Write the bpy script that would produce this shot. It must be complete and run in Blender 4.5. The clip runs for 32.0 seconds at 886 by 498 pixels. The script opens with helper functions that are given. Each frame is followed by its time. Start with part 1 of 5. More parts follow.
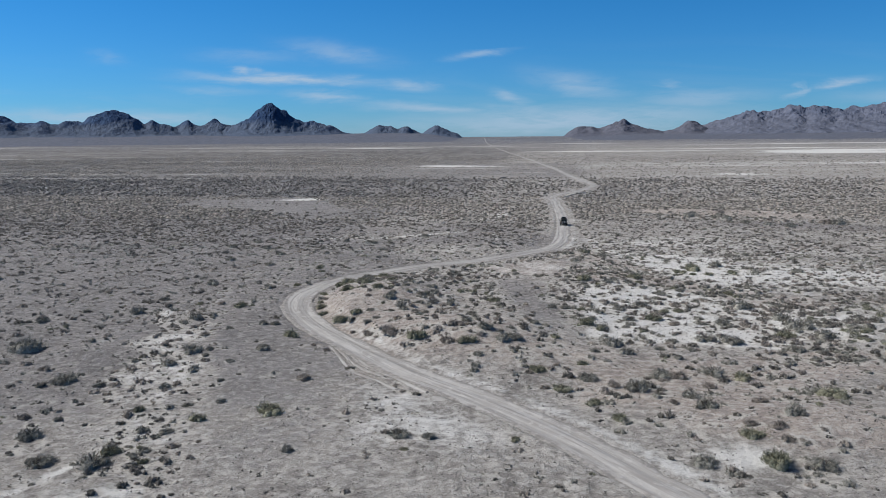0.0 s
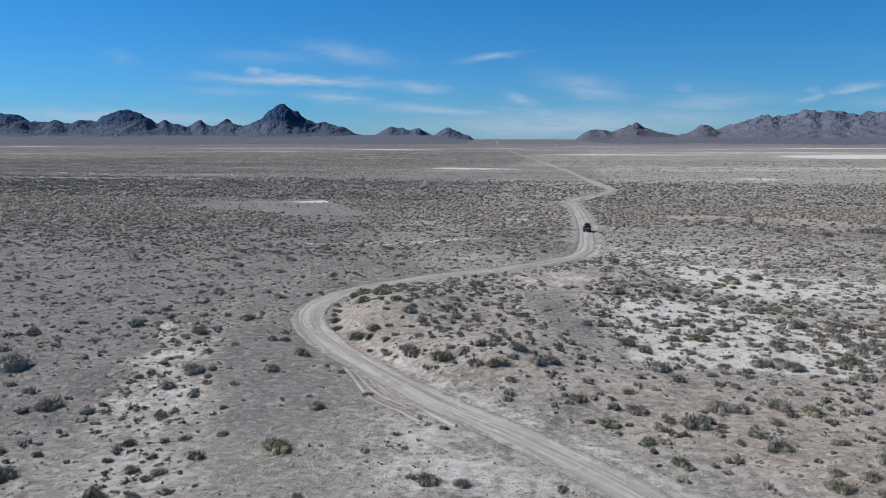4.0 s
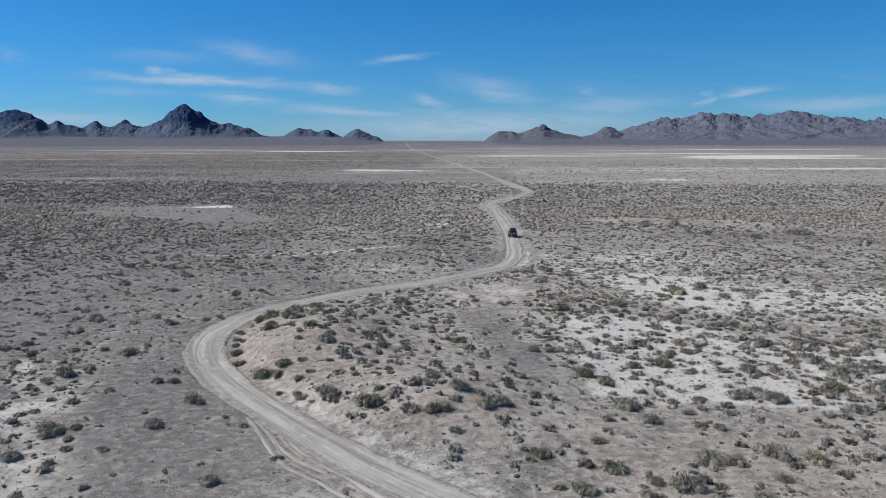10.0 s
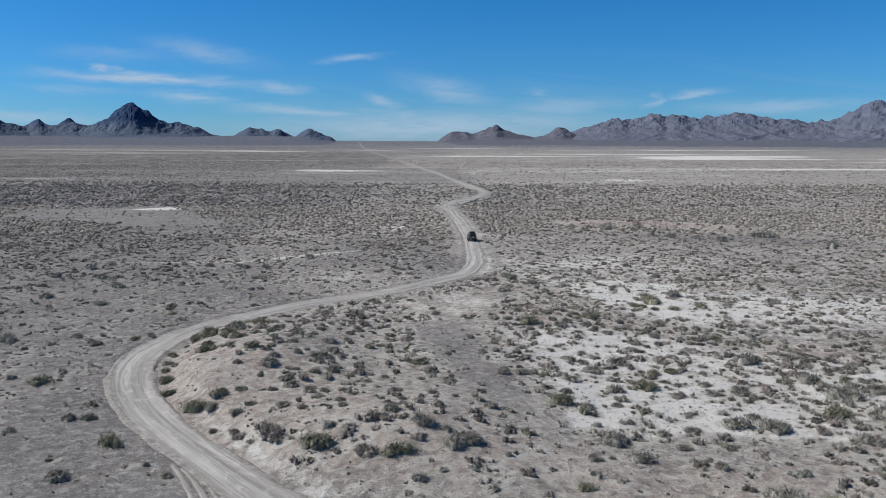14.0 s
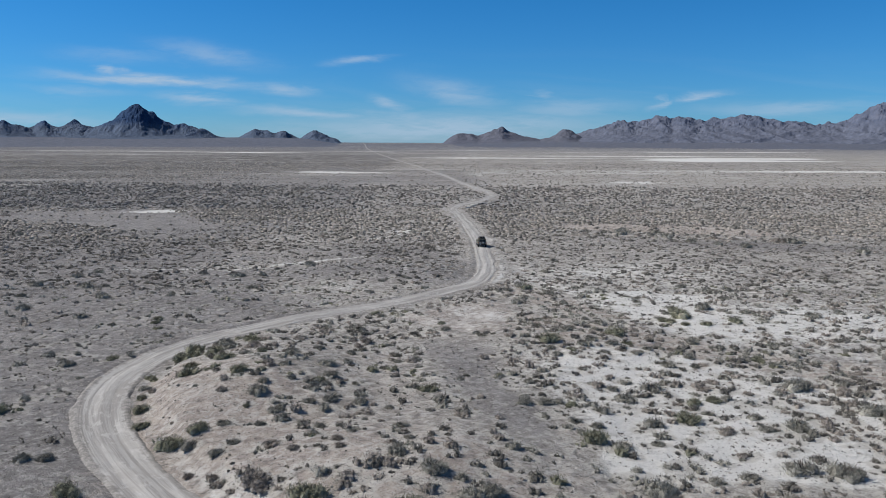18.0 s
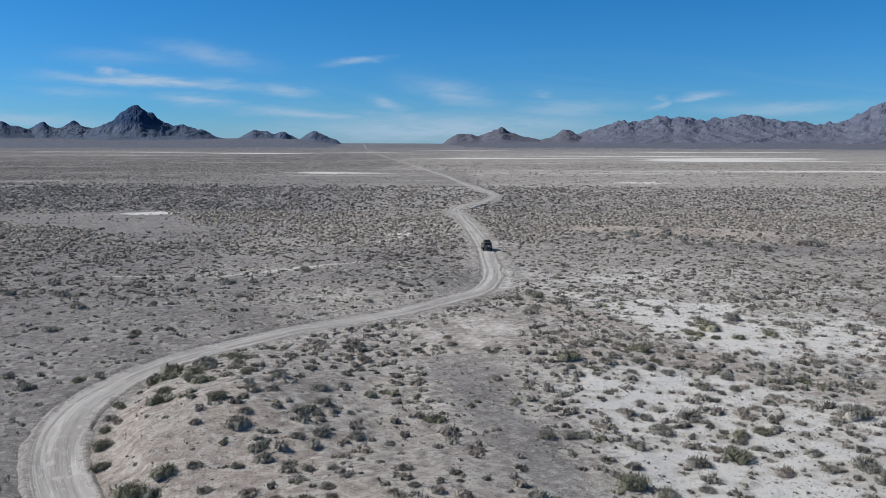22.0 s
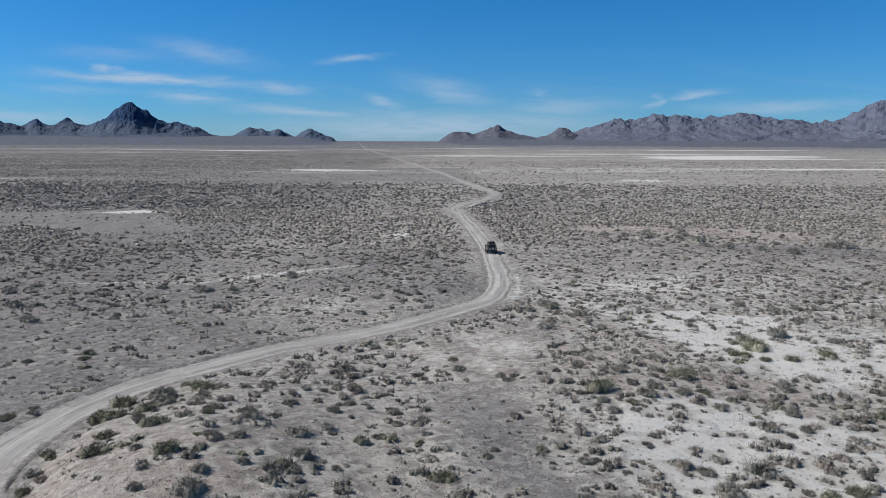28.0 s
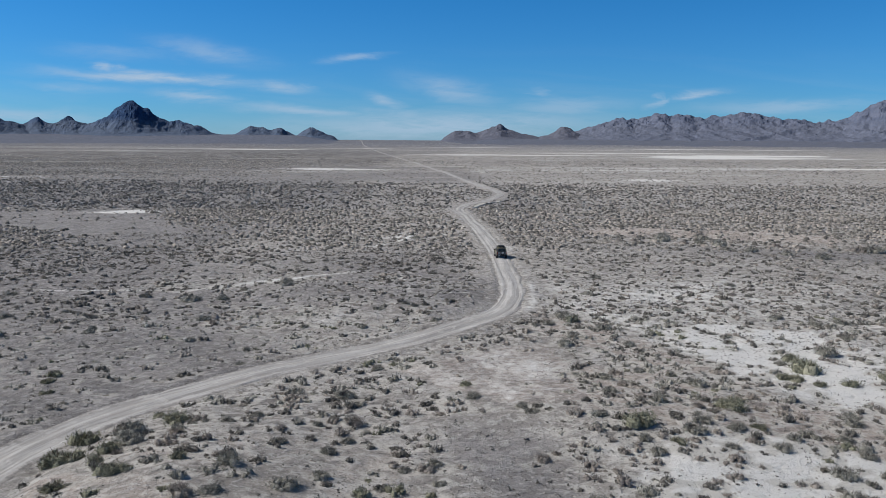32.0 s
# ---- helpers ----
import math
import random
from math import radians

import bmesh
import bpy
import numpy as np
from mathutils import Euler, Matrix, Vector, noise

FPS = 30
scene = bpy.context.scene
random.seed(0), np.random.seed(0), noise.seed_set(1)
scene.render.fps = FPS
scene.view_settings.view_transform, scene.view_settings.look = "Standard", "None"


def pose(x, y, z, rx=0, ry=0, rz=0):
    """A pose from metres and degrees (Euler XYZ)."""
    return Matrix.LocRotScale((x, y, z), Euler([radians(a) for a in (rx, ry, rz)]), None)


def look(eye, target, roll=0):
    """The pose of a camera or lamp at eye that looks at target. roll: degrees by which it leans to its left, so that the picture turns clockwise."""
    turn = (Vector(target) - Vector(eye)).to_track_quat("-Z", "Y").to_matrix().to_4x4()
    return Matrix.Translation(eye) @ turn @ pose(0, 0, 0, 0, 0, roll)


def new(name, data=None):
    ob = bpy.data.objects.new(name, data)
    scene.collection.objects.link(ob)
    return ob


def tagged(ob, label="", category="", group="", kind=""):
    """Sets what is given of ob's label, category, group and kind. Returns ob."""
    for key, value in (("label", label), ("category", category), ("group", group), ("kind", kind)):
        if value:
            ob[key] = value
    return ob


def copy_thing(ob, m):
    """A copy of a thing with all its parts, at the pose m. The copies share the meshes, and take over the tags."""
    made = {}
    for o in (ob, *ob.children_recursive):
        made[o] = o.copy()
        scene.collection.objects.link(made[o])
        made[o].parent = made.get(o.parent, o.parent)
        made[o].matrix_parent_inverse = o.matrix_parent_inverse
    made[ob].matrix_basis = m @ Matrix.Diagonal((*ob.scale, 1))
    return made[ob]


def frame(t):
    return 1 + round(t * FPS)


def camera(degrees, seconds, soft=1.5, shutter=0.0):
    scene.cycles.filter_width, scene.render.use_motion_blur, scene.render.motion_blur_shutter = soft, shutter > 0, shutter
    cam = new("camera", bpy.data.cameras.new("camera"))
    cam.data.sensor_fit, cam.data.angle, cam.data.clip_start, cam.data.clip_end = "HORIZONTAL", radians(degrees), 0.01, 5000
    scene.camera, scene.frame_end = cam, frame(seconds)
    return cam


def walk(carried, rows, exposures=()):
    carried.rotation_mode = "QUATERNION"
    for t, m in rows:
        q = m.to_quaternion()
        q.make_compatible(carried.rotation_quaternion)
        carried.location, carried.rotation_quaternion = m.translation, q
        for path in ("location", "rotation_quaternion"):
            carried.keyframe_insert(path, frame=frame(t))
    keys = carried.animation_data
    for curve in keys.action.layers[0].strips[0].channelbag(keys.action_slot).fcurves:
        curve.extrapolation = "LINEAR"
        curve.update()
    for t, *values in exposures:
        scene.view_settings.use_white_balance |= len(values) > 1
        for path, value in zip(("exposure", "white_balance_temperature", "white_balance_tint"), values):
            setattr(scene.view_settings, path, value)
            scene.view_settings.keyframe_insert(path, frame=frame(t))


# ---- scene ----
cam = camera(58.66, 32.0, soft=0.75)
# seconds, place in metres, turn in degrees
FLIGHT = [
    (0, 0.00, -0.52, 24.68, 81.624, 0.526, 8.947),
    (0.5, -0.33, 0.39, 24.68, 81.367, 0.373, 8.125),
    (1, -0.70, 1.37, 24.67, 81.515, 0.373, 8.694),
    (1.5, -1.11, 2.40, 24.64, 81.601, 0.370, 8.972),
    (2, -1.53, 3.46, 24.61, 81.676, 0.290, 9.209),
    (2.5, -1.97, 4.57, 24.57, 81.707, 0.288, 9.343),
    (3, -2.41, 5.70, 24.52, 81.777, 0.273, 9.514),
    (3.5, -2.85, 6.85, 24.48, 81.786, 0.147, 9.644),
    (5.5, -4.50, 11.60, 24.28, 81.874, 0.042, 10.051),
    (6, -4.87, 12.81, 24.23, 81.952, 0.147, 10.148),
    (6.5, -5.21, 14.02, 24.19, 81.913, 0.117, 10.219),
    (7, -5.54, 15.23, 24.14, 81.936, 0.114, 8.293),
    (7.5, -5.84, 16.44, 24.10, 81.918, 0.024, 4.039),
    (8, -6.12, 17.65, 24.06, 81.926, 0.081, 4.075),
    (8.5, -6.37, 18.85, 24.02, 81.919, 0.087, 4.165),
    (9, -6.61, 20.06, 23.98, 81.889, 0.057, 4.192),
    (9.5, -6.82, 21.26, 23.94, 81.892, 0.053, 3.145),
    (10, -7.01, 22.46, 23.90, 81.890, 0.045, 3.232),
    (10.5, -7.19, 23.65, 23.87, 81.889, 0.018, 3.331),
    (11, -7.35, 24.84, 23.83, 81.892, 0.003, 3.474),
    (11.5, -7.49, 26.03, 23.79, 81.887, -0.024, 3.608),
    (12, -7.62, 27.21, 23.76, 81.890, 0.000, 3.417),
    (12.5, -7.74, 28.39, 23.72, 81.890, -0.079, 2.256),
    (13, -7.84, 29.57, 23.68, 81.885, -0.160, 1.337),
    (13.5, -7.94, 30.75, 23.64, 81.893, -0.128, 0.299),
    (14, -8.03, 31.92, 23.60, 81.910, -0.176, -0.123),
    (14.5, -8.12, 33.09, 23.55, 81.921, -0.176, -0.191),
    (16.5, -8.43, 37.77, 23.35, 81.992, -0.277, 0.029),
    (17, -8.51, 38.93, 23.29, 82.020, -0.173, 0.114),
    (17.5, -8.59, 40.09, 23.23, 82.023, -0.144, 0.161),
    (18, -8.67, 41.25, 23.16, 82.046, -0.238, 0.254),
    (18.5, -8.75, 42.40, 23.09, 82.045, -0.239, 0.309),
    (19, -8.83, 43.55, 23.02, 82.083, -0.230, 0.305),
    (19.5, -8.92, 44.70, 22.95, 82.080, -0.210, 0.362),
    (20, -9.00, 45.84, 22.88, 82.079, -0.193, 0.365),
    (20.5, -9.09, 46.98, 22.80, 82.081, -0.194, 0.338),
    (21, -9.18, 48.11, 22.72, 82.081, -0.175, 0.327),
    (21.5, -9.27, 49.24, 22.64, 82.093, -0.136, 0.268),
    (22, -9.36, 50.36, 22.56, 82.095, -0.140, 0.241),
    (22.5, -9.45, 51.47, 22.47, 82.117, -0.211, 0.224),
    (23, -9.54, 52.58, 22.39, 82.096, -0.167, 0.172),
    (23.5, -9.63, 53.68, 22.31, 82.097, -0.169, 0.133),
    (24, -9.72, 54.77, 22.23, 82.087, -0.196, 0.097),
    (24.5, -9.80, 55.86, 22.14, 82.061, -0.227, 0.072),
    (25, -9.88, 56.94, 22.06, 82.052, -0.230, 0.023),
    (25.5, -9.96, 58.01, 21.99, 82.032, -0.189, 0.007),
    (27.5, -10.25, 62.27, 21.70, 81.980, -0.247, -0.045),
    (28, -10.31, 63.34, 21.63, 81.950, -0.227, -0.071),
    (28.5, -10.38, 64.41, 21.57, 81.953, -0.225, -0.043),
    (29, -10.46, 65.50, 21.52, 81.957, -0.208, -0.037),
    (29.5, -10.54, 66.60, 21.46, 81.953, -0.204, -0.035),
    (30, -10.63, 67.72, 21.41, 81.953, -0.215, 0.013),
    (30.5, -10.73, 68.86, 21.36, 81.945, -0.265, 0.011),
    (31, -10.85, 70.04, 21.31, 81.934, -0.281, 0.033),
    (31.5, -11.00, 71.26, 21.26, 81.923, -0.312, 0.045),
    (32, -11.18, 72.52, 21.21, 81.888, -0.339, 0.049),
]
walk(cam, [(t, pose(x, y, z, rx, ry, rz)) for t, x, y, z, rx, ry, rz in FLIGHT])

# ---- sky and sun ----
SUN_TO = Vector((-1.0, 0.10, 0.92)).normalized()
sun = new("sun", bpy.data.lights.new("sun", "SUN"))
sun.data.energy, sun.data.angle, sun.data.color = 4.25, radians(0.55), (1.0, 0.968, 0.925)
sun.matrix_world = look(SUN_TO * 300, (0, 0, 0))

world = bpy.data.worlds.new("desert_sky")
scene.world = world
world.use_nodes = True
wn, wl = world.node_tree.nodes, world.node_tree.links
wn.clear()


def wmath(op, a, b=None, c=None, clamp=False):
    n = wn.new("ShaderNodeMath")
    n.operation, n.use_clamp = op, clamp
    for i, v in enumerate((a, b, c)):
        if v is None:
            continue
        if isinstance(v, (int, float)):
            n.inputs[i].default_value = v
        else:
            wl.new(v, n.inputs[i])
    return n.outputs[0]


sky = wn.new("ShaderNodeTexSky")
sky.sky_type, sky.sun_disc = "NISHITA", False
sky.sun_elevation = math.asin(SUN_TO.z)
sky.sun_rotation = math.atan2(SUN_TO.x, SUN_TO.y)
sky.altitude, sky.air_density, sky.dust_density, sky.ozone_density = 1400, 1.0, 0.0, 1.5
coord = wn.new("ShaderNodeTexCoord")
split = wn.new("ShaderNodeSeparateXYZ")
wl.new(coord.outputs["Generated"], split.inputs[0])
ahead = wmath("MAXIMUM", split.outputs[1], 0.02)
sky_u = wmath("DIVIDE", split.outputs[0], ahead)
sky_v = wmath("DIVIDE", split.outputs[2], ahead)


def sky_noise(su, sv, scale, detail, rough, skew=0.0, shift=0.0):
    n = wn.new("ShaderNodeTexNoise")
    n.inputs["Scale"].default_value, n.inputs["Detail"].default_value = scale, detail
    n.inputs["Roughness"].default_value, n.inputs["Distortion"].default_value = rough, 0.6
    cx = wn.new("ShaderNodeCombineXYZ")
    wl.new(wmath("MULTIPLY", sky_u, su), cx.inputs[0])
    wl.new(wmath("MULTIPLY", wmath("MULTIPLY_ADD", sky_u, skew, sky_v), sv), cx.inputs[1])
    cx.inputs[2].default_value = shift
    wl.new(cx.outputs[0], n.inputs["Vector"])
    return n.outputs["Fac"]


streak = sky_noise(9.0, 70.0, 1.0, 5.0, 0.55, 0.09)
wisp = sky_noise(22.0, 130.0, 1.0, 7.0, 0.7, -0.10, 4.0)
# cirrus: bearing, height, half length, half depth, slope, strength
CIRRUS = [(-0.362, 0.0702, 0.106, 0.0060, -0.05, 1.0), (-0.414, 0.0835, 0.016, 0.0055, -0.14, 0.8), (-0.315, 0.0485, 0.045, 0.0055, -0.07, 0.65), (-0.458, 0.0571, 0.055, 0.0055, -0.04, 0.3),
          (-0.204, 0.060, 0.033, 0.0070, -0.11, 0.6), (-0.297, 0.1024, 0.060, 0.0105, -0.14, 0.42), (-0.413, 0.1007, 0.065, 0.0075, -0.04, 0.25), (-0.109, 0.096, 0.028, 0.0038, 0.11, 0.55),
          (-0.176, 0.0312, 0.085, 0.0060, -0.07, 0.65), (-0.052, 0.0239, 0.060, 0.0105, -0.11, 0.5), (-0.076, 0.043, 0.023, 0.0060, -0.23, 0.6), (0.014, 0.0564, 0.055, 0.0130, -0.21, 0.5),
          (0.123, 0.0561, 0.018, 0.0050, -0.21, 0.4), (0.146, 0.0374, 0.075, 0.0105, 0.02, 0.45), (0.255, 0.0426, 0.014, 0.0046, 0.42, 0.5), (0.255, 0.0503, 0.005, 0.0065, 0.0, 0.35),
          (0.311, 0.0539, 0.030, 0.0052, 0.15, 0.9), (0.431, 0.0397, 0.100, 0.0075, 0.03, 0.5), (-0.009, 0.0129, 0.20, 0.0165, 0.02, 0.75), (-0.614, 0.0247, 0.166, 0.0090, -0.03, 0.75),
          (-0.614, 0.1043, 0.022, 0.0072, -0.16, 0.25)]
drift_u = wmath("MULTIPLY", wmath("SUBTRACT", sky_noise(14.0, 40.0, 1.0, 4.0, 0.6, 0.0, 9.0), 0.5), 0.075)
drift_v = wmath("MULTIPLY", wmath("SUBTRACT", sky_noise(11.0, 60.0, 1.0, 5.0, 0.6, 0.0, 13.0), 0.5), 0.020)
lane_u, lane_v = wmath("ADD", sky_u, drift_u), wmath("ADD", sky_v, drift_v)
cover = None
for cu, cv, ca, cb, cs, cw in CIRRUS:
    du = wmath("DIVIDE", wmath("SUBTRACT", lane_u, cu), ca)
    dv = wmath("DIVIDE", wmath("SUBTRACT", wmath("SUBTRACT", lane_v, cv), wmath("MULTIPLY", wmath("SUBTRACT", lane_u, cu), cs)), cb)
    fall = wmath("POWER", 2.718, wmath("MULTIPLY", wmath("ADD", wmath("MULTIPLY", du, du), wmath("MULTIPLY", dv, dv)), -1.0))
    one = wmath("MULTIPLY", fall, cw)
    cover = one if cover is None else wmath("MAXIMUM", cover, one)
rough_mask = wmath("MULTIPLY", wmath("SUBTRACT", wmath("ADD", wmath("MULTIPLY", streak, 1.1), wmath("MULTIPLY", wisp, 0.7)), 0.42), 1.9, clamp=True)
thin = wmath("MULTIPLY", wmath("MULTIPLY", wmath("SUBTRACT", sky_noise(4.0, 38.0, 1.0, 6.0, 0.6, 0.05, 21.0), 0.47), 2.2, clamp=True), wmath("MULTIPLY", wmath("SUBTRACT", 0.115, sky_v), 9.0, clamp=True))
cover = wmath("MAXIMUM", wmath("MULTIPLY", cover, rough_mask, clamp=True), wmath("MULTIPLY", thin, 0.32))
veil = wn.new("ShaderNodeMixRGB")
wl.new(cover, veil.inputs[0])
clear = wn.new("ShaderNodeMixRGB")
clear.blend_type, clear.inputs[0].default_value = "MULTIPLY", 1.0
wl.new(sky.outputs[0], clear.inputs[1])
deep = wn.new("ShaderNodeMixRGB")
wl.new(wmath("POWER", wmath("MULTIPLY", wmath("MAXIMUM", split.outputs[2], 0.0), 5.5, clamp=True), 0.6), deep.inputs[0])
deep.inputs[1].default_value, deep.inputs[2].default_value = (0.29, 0.585, 1.07, 1), (0.135, 0.655, 1.15, 1)
high = wn.new("ShaderNodeMixRGB")
wl.new(wmath("MULTIPLY", wmath("SUBTRACT", split.outputs[2], 0.22), 2.2, clamp=True), high.inputs[0])
wl.new(deep.outputs[0], high.inputs[1])
high.inputs[2].default_value = (0.52, 0.505, 0.49, 1)
wl.new(high.outputs[0], clear.inputs[2])
wl.new(clear.outputs[0], veil.inputs[1])
veil.inputs[2].default_value = (4.7, 6.2, 8.0, 1)
back = wn.new("ShaderNodeBackground")
wl.new(veil.outputs[0], back.inputs[0])
back.inputs[1].default_value = 0.085
wl.new(back.outputs[0], wn.new("ShaderNodeOutputWorld").inputs[0])
scene.view_settings.exposure = 0.0


# ---- materials ----
class Nodes:
    """Short names for building one material's node tree."""

    def __init__(self, name, rough=0.9, spec=0.2):
        self.mat = bpy.data.materials.new(name)
        self.mat.use_nodes = True
        self.n, self.l = self.mat.node_tree.nodes, self.mat.node_tree.links
        self.bsdf = self.n["Principled BSDF"]
        self.bsdf.inputs["Roughness"].default_value = rough
        self.bsdf.inputs["Specular IOR Level"].default_value = spec
        self.pos = self.n.new("ShaderNodeTexCoord").outputs["Object"]

    def put(self, sock, v):
        if isinstance(v, bpy.types.NodeSocket):
            self.l.new(v, sock)
        elif isinstance(v, tuple) and len(v) == 3 and sock.type == "RGBA":
            sock.default_value = (*v, 1)
        else:
            sock.default_value = v

    def math(self, op, a, b=0.0, c=0.0, clamp=False):
        n = self.n.new("ShaderNodeMath")
        n.operation, n.use_clamp = op, clamp
        for i, v in enumerate((a, b, c)):
            self.put(n.inputs[i], v)
        return n.outputs[0]

    def ramp(self, v, lo, hi):
        n = self.n.new("ShaderNodeMapRange")
        n.interpolation_type = "SMOOTHSTEP"
        for i, x in enumerate((v, lo, hi, 0.0, 1.0)):
            self.put(n.inputs[i], x)
        return n.outputs[0]

    def noise(self, scale, detail=4.0, rough=0.55, stretch=None, distort=0.0, pos=None):
        n = self.n.new("ShaderNodeTexNoise")
        n.inputs["Scale"].default_value, n.inputs["Detail"].default_value = scale, detail
        n.inputs["Roughness"].default_value, n.inputs["Distortion"].default_value = rough, distort
        p = pos or self.pos
        if stretch:
            m = self.n.new("ShaderNodeMapping")
            m.inputs["Scale"].default_value = stretch
            self.l.new(p, m.inputs[0])
            p = m.outputs[0]
        self.l.new(p, n.inputs["Vector"])
        return n.outputs["Fac"]

    def cells(self, scale, feature="F1", pos=None):
        n = self.n.new("ShaderNodeTexVoronoi")
        n.feature = feature
        n.inputs["Scale"].default_value = scale
        self.l.new(pos or self.pos, n.inputs["Vector"])
        return n.outputs["Distance"]

    def mix(self, f, a, b, kind="MIX"):
        n = self.n.new("ShaderNodeMixRGB")
        n.blend_type = kind
        for i, v in enumerate((f, a, b)):
            self.put(n.inputs[i], v)
        return n.outputs[0]

    def attr(self, name):
        n = self.n.new("ShaderNodeAttribute")
        n.attribute_name = name
        return n

    def bump(self, h, strength, dist):
        n = self.n.new("ShaderNodeBump")
        n.inputs["Strength"].default_value, n.inputs["Distance"].default_value = strength, dist
        self.put(n.inputs["Height"], h)
        self.l.new(n.outputs[0], self.bsdf.inputs["Normal"])

    def colour(self, c):
        self.put(self.bsdf.inputs["Base Color"], c)
        return self.mat


def soil_material():
    k = Nodes("desert_soil", 0.95, 0.1)
    zone = k.attr("zone")
    sep = k.n.new("ShaderNodeSeparateColor")
    k.l.new(zone.outputs["Color"], sep.inputs[0])
    far = k.attr("scrub").outputs["Fac"]
    big, mid, fine = k.noise(0.11, 5, 0.6), k.noise(0.9, 6, 0.65), k.noise(7.0, 4, 0.7)
    blot = k.math("ADD", k.math("MULTIPLY", big, 0.45), k.math("MULTIPLY", mid, 0.55))
    wob = k.math("MULTIPLY", k.math("SUBTRACT", blot, 0.5), 1.5)
    pale = k.ramp(k.math("ADD", sep.outputs[0], wob), 0.36, 0.70)
    gravel = k.ramp(k.math("ADD", sep.outputs[1], wob), 0.30, 0.66)
    beige = k.ramp(k.math("ADD", sep.outputs[2], wob), 0.28, 0.75)
    grit = k.noise(1.25, 7, 0.8)
    clean = k.math("MULTIPLY_ADD", pale, -0.7, 1.0)
    c = k.mix(k.ramp(blot, 0.38, 0.62), (0.275, 0.254, 0.232), (0.47, 0.442, 0.405))
    c = k.mix(gravel, c, k.mix(k.ramp(blot, 0.36, 0.64), (0.195, 0.184, 0.179), (0.315, 0.297, 0.286)))
    c = k.mix(beige, c, k.mix(k.ramp(blot, 0.36, 0.62), (0.33, 0.286, 0.258), (0.485, 0.424, 0.372)))
    c = k.mix(pale, c, (0.74, 0.725, 0.69))
    sand = k.ramp(k.math("ADD", zone.outputs["Alpha"], wob), 0.30, 0.75)
    c = k.mix(k.math("MULTIPLY", sand, k.math("MULTIPLY_ADD", gravel, -0.35, 0.75)), c, (0.55, 0.525, 0.48))
    lean = k.math("MULTIPLY", k.math("MULTIPLY_ADD", gravel, -0.5, 1.0), k.math("MULTIPLY_ADD", pale, -0.55, 1.0))
    c = k.mix(k.math("MULTIPLY", k.math("MULTIPLY", k.ramp(grit, 0.52, 0.66), 0.6), lean), c, (0.64, 0.61, 0.57))
    c = k.mix(k.math("MULTIPLY", k.math("MULTIPLY", k.ramp(grit, 0.47, 0.34), 0.6), k.math("MULTIPLY_ADD", pale, -0.6, 1.0)), c, (0.105, 0.096, 0.09))
    fleck, speck = k.noise(1.7, 4, 0.62), k.noise(2.4, 4, 0.62, (1.0, 1.0, 1.0), 0.4)
    c = k.mix(k.math("MULTIPLY", k.math("MULTIPLY", k.ramp(fleck, 0.575, 0.64), k.math("MULTIPLY", lean, 0.8)), k.ramp(k.noise(0.22, 4, 0.65), 0.38, 0.62)), c, (0.64, 0.612, 0.56))
    c = k.mix(k.math("MULTIPLY", k.math("MULTIPLY", k.math("MULTIPLY", k.ramp(speck, 0.59, 0.65), 0.8), clean), k.ramp(k.noise(0.31, 4, 0.65), 0.36, 0.6)), c, (0.115, 0.105, 0.094))
    stones = k.ramp(k.cells(4.5), 0.10, 0.34)
    c = k.mix(k.math("MULTIPLY", k.math("MULTIPLY", k.math("SUBTRACT", 1.0, stones), 0.5), clean), c, (0.11, 0.10, 0.096))
    c = k.mix(k.math("MULTIPLY", k.ramp(fine, 0.52, 0.75), 0.45), c, (0.52, 0.50, 0.475))
    c = k.mix(k.math("MULTIPLY", k.math("MULTIPLY", k.ramp(fine, 0.50, 0.28), 0.32), clean), c, (0.11, 0.10, 0.095))
    # far off, low scrub too small to tell apart
    tuft = k.ramp(k.noise(0.09, 7, 0.75, (1.0, 0.35, 1.0)), 0.42, 0.58)
    c = k.mix(k.math("MULTIPLY", far, k.math("MULTIPLY_ADD", tuft, 0.60, 0.22)), c, (0.105, 0.098, 0.090))
    north = k.n.new("ShaderNodeSeparateXYZ")
    k.l.new(k.pos, north.inputs[0])
    streak = k.math("MULTIPLY", k.ramp(k.noise(0.035, 7, 0.68, (0.10, 1.0, 1.0)), 0.555, 0.64), k.ramp(north.outputs[1], 360.0, 520.0))
    c = k.mix(k.math("MULTIPLY", streak, 0.6), c, (0.56, 0.54, 0.50))
    # aerial haze painted as blue-grey, with dark varnished gravel, growing with distance
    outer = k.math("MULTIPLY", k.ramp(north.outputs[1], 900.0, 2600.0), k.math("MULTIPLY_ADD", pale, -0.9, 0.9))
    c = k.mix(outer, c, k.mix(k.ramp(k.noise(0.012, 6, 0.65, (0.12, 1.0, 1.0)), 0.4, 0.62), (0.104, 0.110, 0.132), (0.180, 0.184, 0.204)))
    # broken crust: pale plates with darker hollows, weaker on the gravel pavement
    crust = k.noise(1.25, 7, 0.72, None, 0.9)
    c = k.mix(k.math("MULTIPLY", k.math("MULTIPLY", k.ramp(crust, 0.52, 0.59), 0.55), lean), c, (0.60, 0.575, 0.54))
    c = k.mix(k.math("MULTIPLY", k.math("MULTIPLY", k.ramp(crust, 0.46, 0.38), 0.36), lean), c, (0.16, 0.15, 0.14))
    k.bump(k.math("ADD", k.math("MULTIPLY", fine, 0.5), k.math("ADD", k.math("MULTIPLY", grit, 1.2), k.math("ADD", k.math("MULTIPLY", crust, 1.3), k.math("MULTIPLY", stones, -0.3)))), 0.7, 0.3)
    return k.colour(c)


